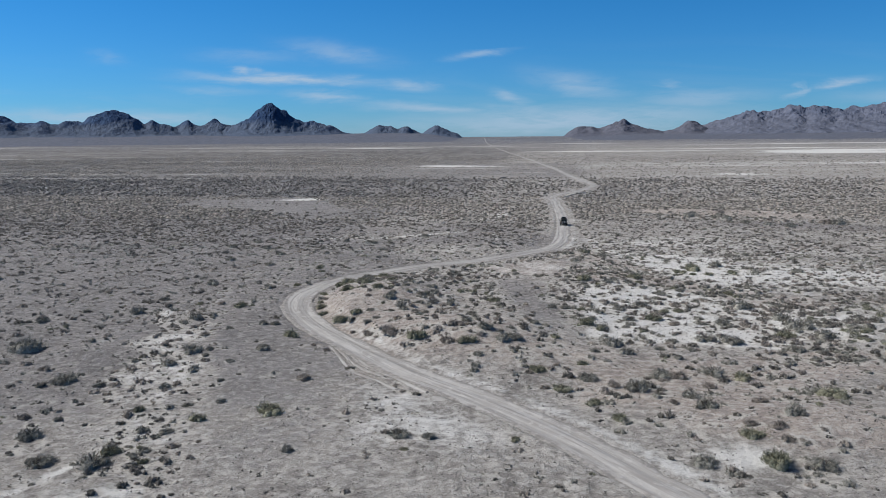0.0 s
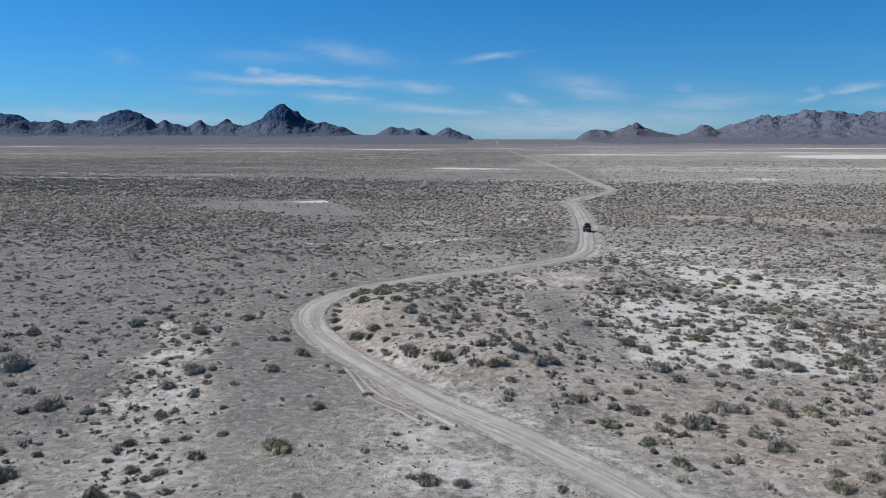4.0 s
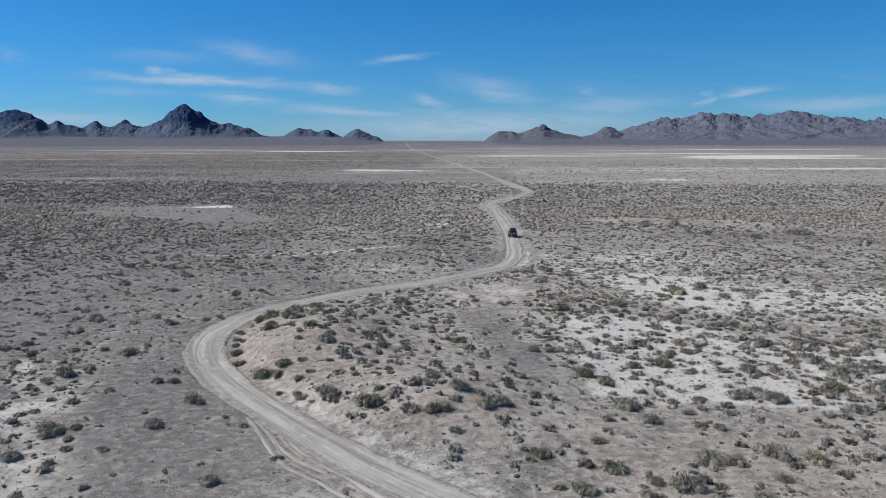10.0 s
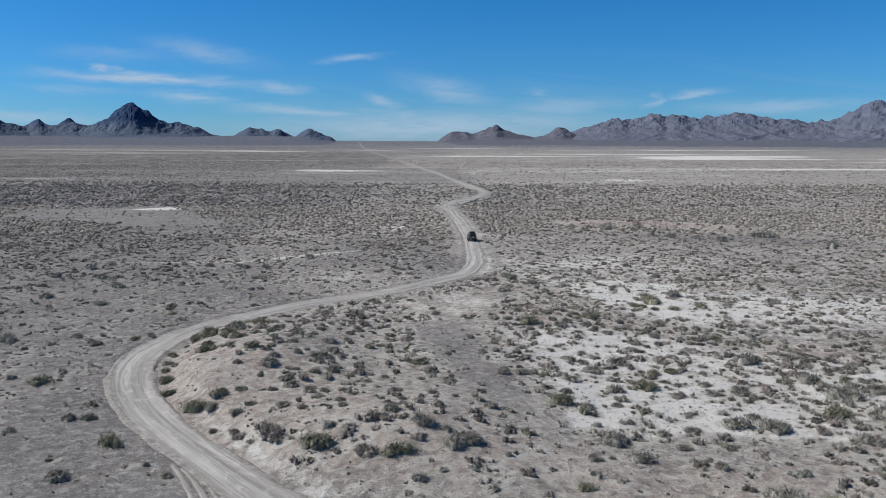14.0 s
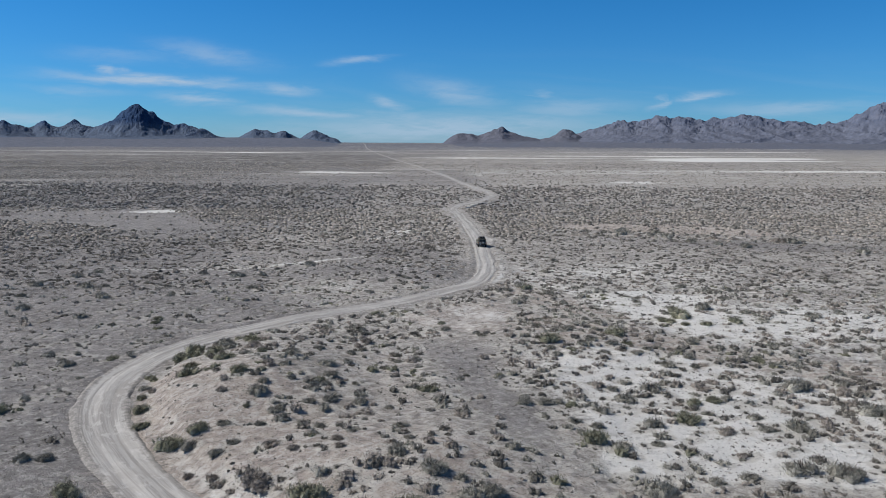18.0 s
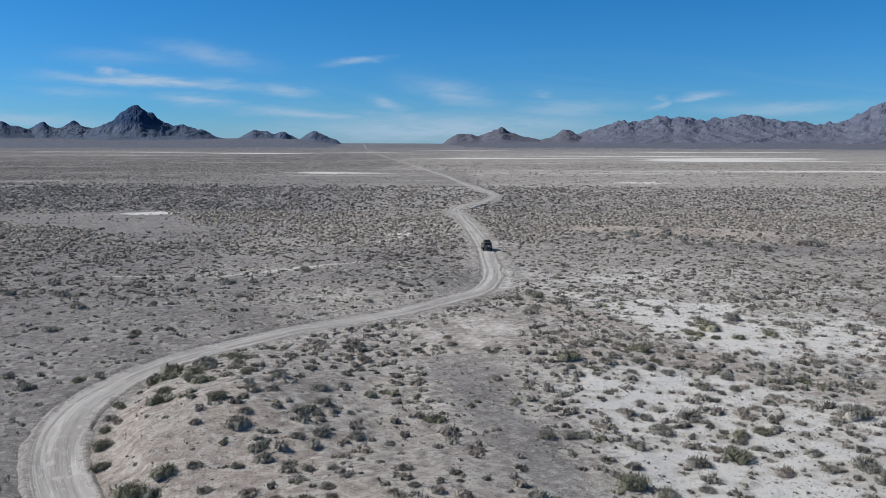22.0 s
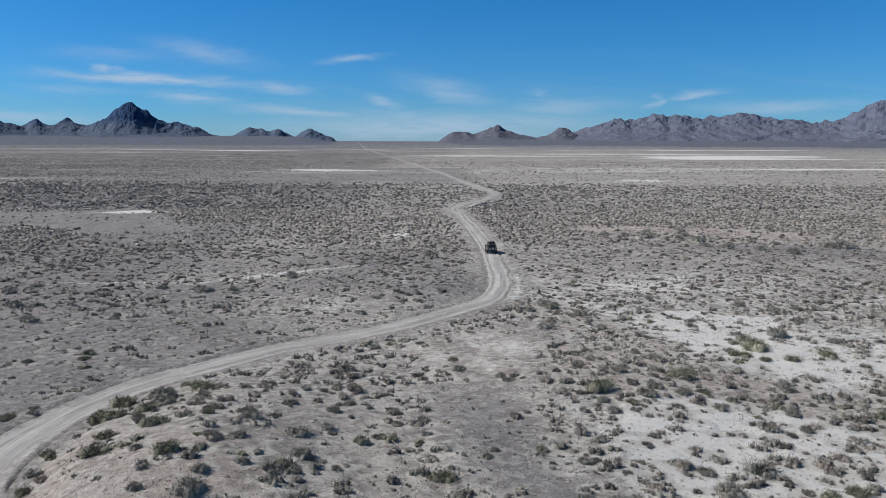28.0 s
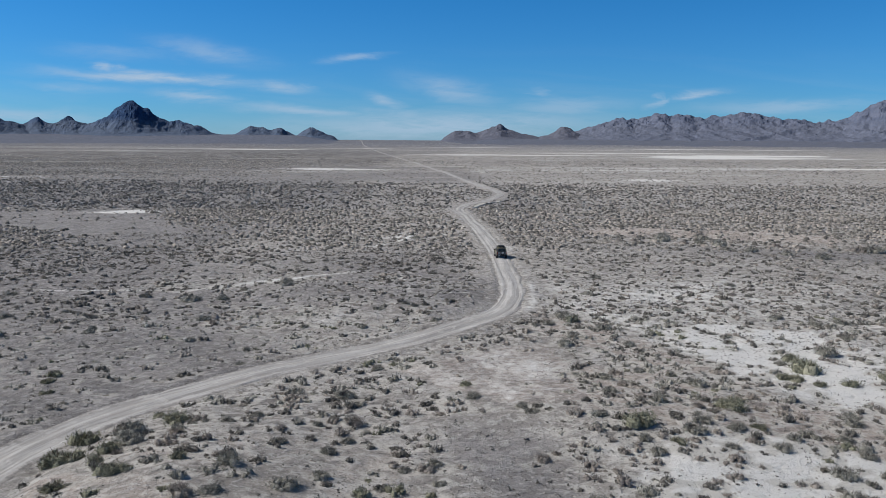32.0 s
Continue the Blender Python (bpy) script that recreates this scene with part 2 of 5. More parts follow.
def road_material():
    k = Nodes("graded_dirt", 0.93, 0.12)
    across = k.attr("across").outputs["Fac"]
    along = k.attr("along").outputs["Fac"]
    cx = k.n.new("ShaderNodeCombineXYZ")
    k.l.new(across, cx.inputs[0])
    k.l.new(along, cx.inputs[1])
    lanes = k.noise(1.0, 6, 0.62, (1.5, 0.07, 1.0), 0.8, cx.outputs[0])
    lines = k.noise(1.0, 5, 0.7, (3.4, 0.05, 1.0), 0.3, cx.outputs[0])
    blot, fine = k.noise(0.35, 5, 0.6), k.noise(6.0, 4, 0.7)
    c = k.mix(k.ramp(lanes, 0.40, 0.60), (0.315, 0.300, 0.285), (0.475, 0.458, 0.436))
    c = k.mix(k.math("MULTIPLY", k.ramp(lines, 0.54, 0.64), 0.34), c, (0.255, 0.240, 0.224))
    c = k.mix(k.math("MULTIPLY", k.ramp(lines, 0.46, 0.36), 0.32), c, (0.60, 0.582, 0.555))
    c = k.mix(k.math("MULTIPLY", k.ramp(blot, 0.46, 0.62), 0.45), c, (0.365, 0.342, 0.318))
    patchy = k.noise(1.3, 6, 0.7, (1.0, 0.45, 1.0), 0.6, cx.outputs[0])
    c = k.mix(k.math("MULTIPLY", k.ramp(patchy, 0.54, 0.62), 0.5), c, (0.56, 0.54, 0.515))
    c = k.mix(k.math("MULTIPLY", k.ramp(fine, 0.52, 0.75), 0.30), c, (0.26, 0.245, 0.225))
    side = k.math("ADD", k.ramp(k.math("ABSOLUTE", across), 0.9, 2.3), k.math("MULTIPLY", k.math("SUBTRACT", k.noise(0.8, 6, 0.72), 0.5), 2.4))
    c = k.mix(k.math("MULTIPLY", k.ramp(side, 0.30, 0.85), 0.92), c, k.mix(k.ramp(k.noise(1.25, 6, 0.8), 0.42, 0.6), (0.215, 0.203, 0.193), (0.37, 0.348, 0.325)))
    k.bump(k.math("ADD", lines, k.math("MULTIPLY", fine, 0.6)), 0.5, 0.10)
    return k.colour(c)


def leaf_material(name, dark, light, tip):
    k = Nodes(name, 0.8, 0.15)
    info = k.n.new("ShaderNodeObjectInfo").outputs["Random"]
    isl = k.n.new("ShaderNodeNewGeometry").outputs["Random Per Island"]
    patch, spray = k.noise(0.45, 3, 0.6), k.noise(7.0, 4, 0.75)
    f = k.math("ADD", k.math("MULTIPLY", patch, 0.75), k.math("MULTIPLY", k.math("ADD", k.math("MULTIPLY", isl, 0.3), k.math("MULTIPLY", k.ramp(spray, 0.3, 0.7), 0.7)), 0.6))
    c = k.mix(k.ramp(f, 0.35, 0.95), dark, light)
    c = k.mix(k.math("MULTIPLY", k.ramp(k.math("ADD", k.math("MULTIPLY", info, 0.4), isl), 0.8, 1.35), 0.8), c, tip)
    k.bump(spray, 0.9, 0.2)
    return k.colour(c)


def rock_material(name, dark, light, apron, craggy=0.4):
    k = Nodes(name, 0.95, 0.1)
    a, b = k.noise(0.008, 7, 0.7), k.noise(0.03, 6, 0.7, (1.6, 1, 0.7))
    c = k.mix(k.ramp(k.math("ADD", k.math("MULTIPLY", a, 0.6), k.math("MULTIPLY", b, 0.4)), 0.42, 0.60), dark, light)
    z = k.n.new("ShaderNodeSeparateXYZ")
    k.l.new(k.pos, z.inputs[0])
    # towards the foot: paler scree, with thicker haze painted in
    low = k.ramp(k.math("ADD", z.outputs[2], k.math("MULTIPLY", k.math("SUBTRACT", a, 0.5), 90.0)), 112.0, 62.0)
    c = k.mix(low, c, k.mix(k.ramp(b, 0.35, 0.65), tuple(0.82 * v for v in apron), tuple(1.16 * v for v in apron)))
    k.bump(k.math("ADD", b, k.math("MULTIPLY", a, 2.0)), craggy, 22.0)
    return k.colour(c)


def plain(name, col, rough=0.5, metal=0.0, grain=0.0, scale=8.0):
    k = Nodes(name, rough, 0.4)
    k.bsdf.inputs["Metallic"].default_value = metal
    if not grain:
        return k.colour(col)
    v = k.noise(scale, 5, 0.65)
    return k.colour(k.mix(v, tuple(x * (1 - grain) for x in col), tuple(min(1, x * (1 + grain)) for x in col)))


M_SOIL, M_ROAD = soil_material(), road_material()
M_SAGE = leaf_material("sage_leaves", (0.190, 0.182, 0.158), (0.400, 0.386, 0.338), (0.54, 0.52, 0.455))
M_GREEN = leaf_material("green_leaves", (0.165, 0.165, 0.118), (0.340, 0.334, 0.245), (0.47, 0.455, 0.345))
M_DRY = leaf_material("dry_twigs", (0.225, 0.200, 0.180), (0.43, 0.385, 0.34), (0.55, 0.49, 0.425))
# the shade inside dense foliage is put into this darker leaf colour
M_BRUSH_SHADED = leaf_material("self_shaded_leaves", (0.092, 0.085, 0.076), (0.225, 0.211, 0.188), (0.38, 0.358, 0.318))
M_CLOD = plain("pale_clods", (0.36, 0.338, 0.31), 0.95, 0, 0.5, 0.8)
M_STEM = plain("grey_bark", (0.12, 0.10, 0.085), 0.9, 0, 0.35, 20)
# the blue of distance haze is mixed into the rock colours
M_HAZY_DARK = rock_material("hazy_volcanic_rock", (0.022, 0.050, 0.116), (0.054, 0.098, 0.186), (0.100, 0.130, 0.188), 0.6)
M_HAZY_PALE = rock_material("hazy_range_rock", (0.112, 0.130, 0.182), (0.154, 0.170, 0.226), (0.134, 0.148, 0.194), 0.3)
# mauve gravel, its colour pulled to blue-grey to paint in haze
M_FAN = rock_material("hazy_fan_gravel", (0.098, 0.108, 0.138), (0.168, 0.178, 0.214), (0.138, 0.148, 0.182))
M_HAZY_BROWN = rock_material("hazy_hill_rock", (0.070, 0.080, 0.115), (0.130, 0.138, 0.180), (0.128, 0.134, 0.168))


# ---- plan of the land ----
def hashed(ix, iy, seed):
    h = (ix * 374761393 + iy * 668265263 + seed * 1274126177) & 0xFFFFFFFF
    h = ((h ^ (h >> 13)) * 1274126177) & 0xFFFFFFFF
    return ((h ^ (h >> 16)) & 0xFFFF) / 65535.0


def vnoise(x, y, seed=0):
    ix, iy = np.floor(x).astype(np.int64), np.floor(y).astype(np.int64)
    fx, fy = x - ix, y - iy
    fx, fy = fx * fx * (3 - 2 * fx), fy * fy * (3 - 2 * fy)
    a, b = hashed(ix, iy, seed), hashed(ix + 1, iy, seed)
    c, d = hashed(ix, iy + 1, seed), hashed(ix + 1, iy + 1, seed)
    return (a + (b - a) * fx) * (1 - fy) + (c + (d - c) * fx) * fy


def fbm(x, y, size, octaves=4, seed=0):
    total, amp, norm = 0.0, 1.0, 0.0
    for o in range(octaves):
        total = total + amp * vnoise(x / size * 2 ** o + 17.3 * o, y / size * 2 ** o - 9.1 * o, seed + o)
        norm += amp
        amp *= 0.5
    return total / norm


def smooth(v, lo, hi):
    s = np.clip((v - lo) / (hi - lo), 0, 1)
    return s * s * (3 - 2 * s)


# centre line of the dirt road: easting at each northing
ROAD_Y = [-400, -25, 12, 36, 52.4, 65.3, 77.4, 87.4, 95.6, 103.5, 110, 116, 123, 130.5, 138.5, 146.5, 154, 161.5, 167.5, 174, 184, 200, 215,
          250, 300, 331, 340, 361, 385, 395, 410, 430, 477, 536, 614, 791, 1155, 1789, 3375, 5000]
ROAD_X = [330, 66, 40, 20, 7.5, -3.1, -15.9, -25.2, -32.1, -37.0, -39.4, -40.2, -39.2, -36.2, -29.9, -21.7, -13.9, -7.7, -4.1, -2.3, -1.3, -1.0, -1.0,
          -2.2, -4.6, -5.9, -4.2, 4.3, 10.4, 12.4, 12.2, 9.8, 3.0, -3.5, -14, -38, -92, -176, -351, -530]


def hermite(xs, ys):
    xs, ys = np.array(xs, float), np.array(ys, float)
    d = np.diff(ys) / np.diff(xs)
    m = np.concatenate([[d[0]], (d[1:] * np.diff(xs)[:-1] + d[:-1] * np.diff(xs)[1:]) / (xs[2:] - xs[:-2]), [d[-1]]])

    def at(q):
        q = np.clip(np.asarray(q, float), xs[0], xs[-1])
        i = np.clip(np.searchsorted(xs, q) - 1, 0, len(xs) - 2)
        h = xs[i + 1] - xs[i]
        t = (q - xs[i]) / h
        return (ys[i] * (2 * t ** 3 - 3 * t ** 2 + 1) + ys[i + 1] * (3 * t ** 2 - 2 * t ** 3)
                + h * (m[i] * (t ** 3 - 2 * t ** 2 + t) + m[i + 1] * (t ** 3 - t ** 2)))

    return at


road_x = hermite(ROAD_Y, ROAD_X)


def road_slope(y):
    return (road_x(y + 0.5) - road_x(y - 0.5))


def road_side(x, y):
    """Signed distance from the road's centre line, to the east positive."""
    return (x - road_x(y)) / np.sqrt(1 + road_slope(y) ** 2)


def bell(x, y, cx, cy, rx, ry, turn=0.0):
    c, s = math.cos(radians(turn)), math.sin(radians(turn))
    dx, dy = x - cx, y - cy
    return np.exp(-((dx * c + dy * s) / rx) ** 2 - ((dy * c - dx * s) / ry) ** 2)


def base_z(x, y):
    z = -2.5 * smooth(y, 200, 340)
    z = z + (fbm(x, y, 60, 3, 5) - 0.5) * 1.1 * smooth(np.hypot(x, y - 100), 60, 160)
    z = z + (fbm(x, y, 14, 3, 9) - 0.5) * 0.5
    return z


def land_z(x, y):
    """The land without the road's own bed."""
    z = base_z(x, y)
    z = z + 2.3 * bell(x, y, -27, 111, 9, 15) + 1.7 * bell(x, y, -13, 92, 10, 9) + 0.9 * bell(x, y, -6, 108, 16, 20)
    z = z + 1.1 * bell(x, y, 3, 130, 12, 7, -25) + 0.9 * bell(x, y, -18, 173, 12, 12) + 1.4 * bell(x, y, 21, 66, 8, 6)
    z = z + 1.5 * bell(x, y, 50, 250, 30, 7, -22)
    z = z + (fbm(x, y, 3.2, 3, 21) - 0.5) * 0.28 + (fbm(x, y, 1.5, 2, 23) - 0.5) * 0.24 * (1 - smooth(y, 170, 230))
    return z


def road_z(y):
    return base_z(road_x(y), y) * 0.9 + 0.02


def ground_z(x, y):
    x, y = np.asarray(x, float), np.asarray(y, float)
    s = road_side(x, y)
    d = np.abs(s)
    z = land_z(x, y)
    wide = 1 + 0.30 * bell(x, y, -37, 105, 9, 14)
    d = d / wide
    keep = smooth(d, 2.35, 5.2)
    berm = 0.14 * np.exp(-((d - 2.65) / 0.5) ** 2) * (0.4 + 0.9 * vnoise(s * 0 + y / 3.0, np.sign(s), 3) + 1.1 * (s < 0) * smooth(y, 138, 146) * (1 - smooth(y, 156, 165)))
    bed = smooth(-d, -2.30, -1.55) * 0.10
    return z * keep + road_z(y) * (1 - keep) + berm - bed


# pale dry flats far out: east, north, half width, half depth
FLATS = [(-274, 513, 70, 13), (-93, 639, 50, 16), (253, 775, 90, 22), (72, 1116, 150, 34), (312, 1061, 90, 34), (430, 1133, 130, 40), (-576, 1552, 200, 70),
         (-1223, 1753, 220, 80), (295, 1300, 160, 40), (-330, 1450, 110, 50), (60, 900, 60, 18), (170, 960, 70, 22), (-250, 760, 60, 18), (620, 900, 160, 30),
         (500, 880, 180, 34), (760, 1010, 260, 46), (360, 800, 110, 14), (540, 735, 140, 13), (-330, 470, 90, 7), (-120, 560, 70, 9), (140, 640, 60, 9),
         (-420, 1250, 160, 26), (-650, 1420, 200, 30), (-160, 1600, 130, 36), (250, 1560, 150, 30), (520, 1700, 200, 40), (40, 1900, 170, 50), (700, 1480, 150, 26), (330, 690, 170, 16), (420, 1010, 200, 26), (180, 1250, 140, 22)]


def trail(x, y, points, width):
    """1 on a line of places, falling off over its width."""
    best = np.full(np.shape(x), 1e9)
    for (ax, ay), (bx, by) in zip(points, points[1:]):
        t = np.clip(((x - ax) * (bx - ax) + (y - ay) * (by - ay)) / ((bx - ax) ** 2 + (by - ay) ** 2), 0, 1)
        best = np.minimum(best, np.hypot(x - ax - t * (bx - ax), y - ay - t * (by - ay)))
    return np.exp(-(best / width) ** 2)


# old tracks, washes and foot-wide runnels of pale silt
TRAILS = [([(-38.5, 46), (-37.3, 49.6), (-36.1, 52.3), (-35.2, 54.7)], 0.8), ([(-50.7, 76), (-45.6, 73.4), (-42.4, 72), (-44.7, 81.5)], 0.45),
          ([(-70, 179.5), (-46.9, 178.9), (-40.3, 184.3), (-30.7, 191.9), (-24, 195.8)], 0.9),
          ([(-25.3, 224.7), (-20.8, 233.5), (-18.5, 248.6)], 1.2), ([(-15.8, 175), (-15.8, 185), (-18.3, 192.3)], 0.9),
          ([(-14, 131.5), (-10, 132.7), (-5.2, 135), (-2.8, 130.8), (-1.2, 127)], 0.6), ([(5, 172), (9.4, 163.2), (14.4, 152.5), (18.3, 142.1), (24, 136)], 2.2),
          ([(-14, 267), (-6, 263)], 2.0)]


# low brown ridges thick with shrubs
RIDGES = [([(1, 140), (6, 134), (14, 130), (21, 124), (34, 117)], 4.2), ([(2, 160), (7, 152), (11, 145)], 3.6), ([(8, 76), (18, 80), (30, 88)], 4.0)]


def patch_of(x, y, points, soft=2.0, warp=2.2, seed=0):
    """1 inside a patch with the given corners, 0 outside, with an uneven soft edge."""
    x, y = np.asarray(x, float), np.asarray(y, float)
    lo_x, hi_x = min(p[0] for p in points) - 12, max(p[0] for p in points) + 12
    lo_y, hi_y = min(p[1] for p in points) - 12, max(p[1] for p in points) + 12
    box = (x > lo_x) & (x < hi_x) & (y > lo_y) & (y < hi_y)
    out = np.zeros(x.shape)
    if not box.any():
        return out
    px = x[box] + (fbm(x[box], y[box], 5.0, 3, 140 + seed) - 0.5) * 2 * warp
    py = y[box] + (fbm(x[box], y[box], 5.0, 3, 150 + seed) - 0.5) * 2 * warp
    best, inside = np.full(px.shape, 1e9), np.zeros(px.shape, bool)
    for (ax, ay), (bx, by) in zip(points, points[1:] + points[:1]):
        t = np.clip(((px - ax) * (bx - ax) + (py - ay) * (by - ay)) / ((bx - ax) ** 2 + (by - ay) ** 2), 0, 1)
        best = np.minimum(best, np.hypot(px - ax - t * (bx - ax), py - ay - t * (by - ay)))
        if ay != by:
            inside ^= ((ay > py) != (by > py)) & (px < (bx - ax) * (py - ay) / (by - ay) + ax)
    out[box] = smooth(np.where(inside, best, -best), -soft, soft)
    return out


# bare or thickly grown patches that can be told apart
WHITE_CRUST = [(3.8, 92.7), (3.8, 101.1), (6, 106), (11, 108.5), (17, 109), (21, 104), (24.5, 100.6), (22.3, 95), (16, 93.5), (9, 92)]
PALE_EAST = [(-1.1, 122.8), (3.6, 114.3), (2.8, 104.5), (3.2, 92), (24, 91), (38, 98), (36, 114), (24, 116), (12, 120)]
WHITE_WASH = [(13.6, 158.6), (13.7, 146), (18.6, 141), (21.4, 135.4), (26, 131), (29.3, 132), (28.5, 136), (27, 143.8), (29.5, 157), (22.4, 161.4)]
PALE_PAN = [(-15.6, 143.0), (-5.3, 150.7), (-0.5, 152.4), (1.2, 144), (-0.7, 131), (-4.8, 130.1), (-10, 134.8)]
GRAVEL_TONGUE = [(-13, 129.5), (-7.7, 130.5), (-4.2, 129), (-2.2, 123.3), (-3.0, 116), (-4.4, 111), (-2.3, 106.8), (0.2, 99.7), (-0.5, 92), (-3.2, 92), (-5.6, 101), (-7, 107), (-9, 113), (-11, 122)]
GREY_PAVEMENT = [(-36, 68), (-40, 88), (-41, 101), (-35, 96), (-30, 86), (-24, 79), (-18, 65), (-19, 55), (-25, 50), (-30, 58)]
SHRUB_KNOLL = [(-33, 119), (-24, 126), (-12, 124), (-9, 112), (-8, 104), (-2, 95), (2, 86), (-8, 84), (-20, 91), (-29, 104)]
BARE_KNOLL = [(-35.5, 101), (-36, 117), (-33, 117), (-29.5, 111), (-25, 104), (-22, 97), (-22, 90), (-29, 95)]
FAR_PAVEMENT = [(-160, 312), (-117, 330), (-92, 300), (-66, 240), (-72, 224), (-88, 230), (-108, 262), (-150, 282)]
WEST_CLUSTERS = [(-33, 44), (-41, 63), (-51, 84), (-60, 104), (-48, 103), (-43, 90), (-35, 69), (-29, 52), (-25, 44)]


def zone_masks(x, y):
    ridge = 0.0
    for pts, wide in RIDGES:
        ridge = ridge + trail(x, y, pts, wide)
    pale = 1.0 * bell(x, y, 14, 104, 11, 8, 12) + 0.75 * bell(x, y, 30, 106, 14, 9) + 0.75 * bell(x, y, 22, 143, 16, 7, -35)
    pale = pale + 0.45 * bell(x, y, -4, 144, 9, 4.5, 20) + 0.42 * bell(x, y, -15, 62, 9, 10, 30) + 0.8 * bell(x, y, 13, 59, 4, 3.5)
    pale = pale + 0.38 * bell(x, y, -38, 55, 10, 14, 20) + 0.34 * bell(x, y, -40, 186, 26, 6, 12) + 0.08 * bell(x, y, -52, 181, 16, 2, 4)
    pale = pale + 0.5 * bell(x, y, 45, 140, 26, 12) + 0.45 * bell(x, y, 20, 175, 30, 14) + 0.42 * bell(x, y, -27, 162, 13, 10) + 0.34 * bell(x, y, -22, 244, 9, 12) + 0.22 * smooth(x, 2, 14) * smooth(y, 150, 190) * (1 - smooth(y, 600, 800))
    pale = pale + 1.25 * bell(x, y, -109, 318, 9, 7) + 0.3 * bell(x, y, -130, 318, 22, 9) + 0.5 * bell(x, y, -262, 397, 50, 14) + 0.6 * bell(x, y, 104, 520, 22, 14)
    for pts, wide in TRAILS:
        pale = pale + 0.36 * trail(x, y, pts, wide)
    pale = pale + 0.55 * bell(x, y, 7, 113, 12, 9) + 0.5 * bell(x, y, 20, 122, 16, 8)
    flat = 0.5 * smooth(fbm(x * 0.35, y, 120, 3, 31), 0.55, 0.66) * smooth(y, 330, 600)
    playa = 0.0
    for px, py, rx, ry in FLATS:
        playa = playa + bell(x, y, px, py, rx, ry)
    playa = playa * (0.35 + 1.0 * smooth(fbm(x * 0.3, y, 60, 3, 43), 0.36, 0.60))
    shoulder = np.exp(-((road_side(x, y) - 3.2) / 1.6) ** 2) * (1 - smooth(y, 90, 105)) + 0.4 * np.exp(-((road_side(x, y) - 2.9) / 0.8) ** 2) * smooth(y, 125, 140)
    open_east = 0.14 * smooth(x, -2, 12) * smooth(y, 92, 102) * (1 - smooth(y, 210, 300)) + 0.10 * smooth(x, -5, 5) * smooth(y, 130, 150) * (1 - smooth(y, 200, 260))
    pale = pale + 0.30 * np.exp(-((road_side(x, y) + 7) / 5.0) ** 2) * smooth(y, 48, 60) * (1 - smooth(y, 90, 104))
    pale = (pale + open_east) * (1 - 0.75 * np.clip(ridge, 0, 1)) * (1 - 0.3 * smooth(x, 15, 30) * (1 - smooth(y, 118, 135)))
    pale = np.clip(pale + flat * 0.5 + 0.85 * playa + 0.55 * shoulder, 0, 1.3)
    grav = 0.45 * bell(x, y, -6, 121, 5.5, 12, 8) + 0.8 * bell(x, y, -16, 111, 10, 15) + 0.6 * bell(x, y, -2.5, 102, 4, 9, 10) + 0.85 * bell(x, y, -48, 100, 16, 40)
    grav = grav + 0.2 * bell(x, y, -30, 72, 8, 16) + 1.0 * bell(x, y, -14, 180, 14, 18) + 0.8 * bell(x, y, -20, 210, 18, 22) + 0.7 * bell(x, y, -130, 285, 50, 22)
    grav = grav + 0.6 * bell(x, y, -54, 70, 10, 22) + 0.5 * bell(x, y, -58, 92, 12, 14)
    grav = grav + 0.9 * bell(x, y, 62, 215, 30, 9, -14) + 0.95 * smooth(-x / np.maximum(y / 100, 0.8), 4, 34) * (1 - 0.6 * smooth(y, 150, 260)) * smooth(y, 40, 78) * (1 - smooth(road_side(x, y), -2, 3) * (1 - smooth(y, 165, 185))) + 0.2 * smooth(y, 220, 330) * smooth(-x, -30, 20)
    grav = grav + 0.55 * smooth(fbm(x * 0.12, y, 70, 3, 68), 0.48, 0.62) * smooth(y, 190, 300) * (1 - 0.7 * smooth(x, 0, 60))
    beige = 1.1 * bell(x, y, -27, 103, 8, 13) + 0.9 * bell(x, y, -13, 90, 12, 10) + 0.8 * bell(x, y, 6, 131, 15, 7, -25)
    beige = beige + 0.7 * bell(x, y, 12, 78, 16, 14) + 1.0 * bell(x, y, 21, 66, 8, 6) + 1.0 * bell(x, y, 46, 247, 20, 4, -28)
    bank = trail(x, y, [(26, 252), (40, 249), (52, 246), (68, 238)], 5.0)
    beige, pale = beige + 1.2 * ridge + 1.2 * bank, pale * (1 - 0.6 * bank)
    tongue, pavement = patch_of(x, y, GRAVEL_TONGUE, 1.2, 1.2, 1), patch_of(x, y, GREY_PAVEMENT, 2.5, 3.0, 2)
    white = np.maximum(patch_of(x, y, WHITE_CRUST, 1.5, 2.6, 3), 1.0 * patch_of(x, y, WHITE_WASH, 1.2, 2.0, 4))
    lightish = np.maximum(0.80 * patch_of(x, y, PALE_EAST, 2.5, 3.0, 5), 0.46 * patch_of(x, y, PALE_PAN, 1.6, 1.6, 6))
    lightish = np.maximum(lightish, 0.50 * patch_of(x, y, WEST_CLUSTERS, 4.0, 4.5, 7) * (0.35 + 0.9 * smooth(fbm(x, y, 3.5, 3, 58), 0.38, 0.60)))
    flats = smooth(y, 170, 220) * (1 - smooth(y, 440, 520))
    pale = pale * (1 - 0.45 * smooth(x, 0, 8) * smooth(y, 158, 172) * (1 - smooth(y, 300, 400))) + 0.14 * flats * smooth(x, -75, -35) * (1 - smooth(x, 0, 10))
    grav = grav * (1 - 0.4 * flats * smooth(x, -75, -35)) + 0.30 * smooth(x, 3, 12) * smooth(y, 160, 180) * (1 - smooth(y, 380, 460)) + 0.85 * smooth(-x, 50, 90) * smooth(y, 95, 130) * (1 - smooth(y, 900, 1300))
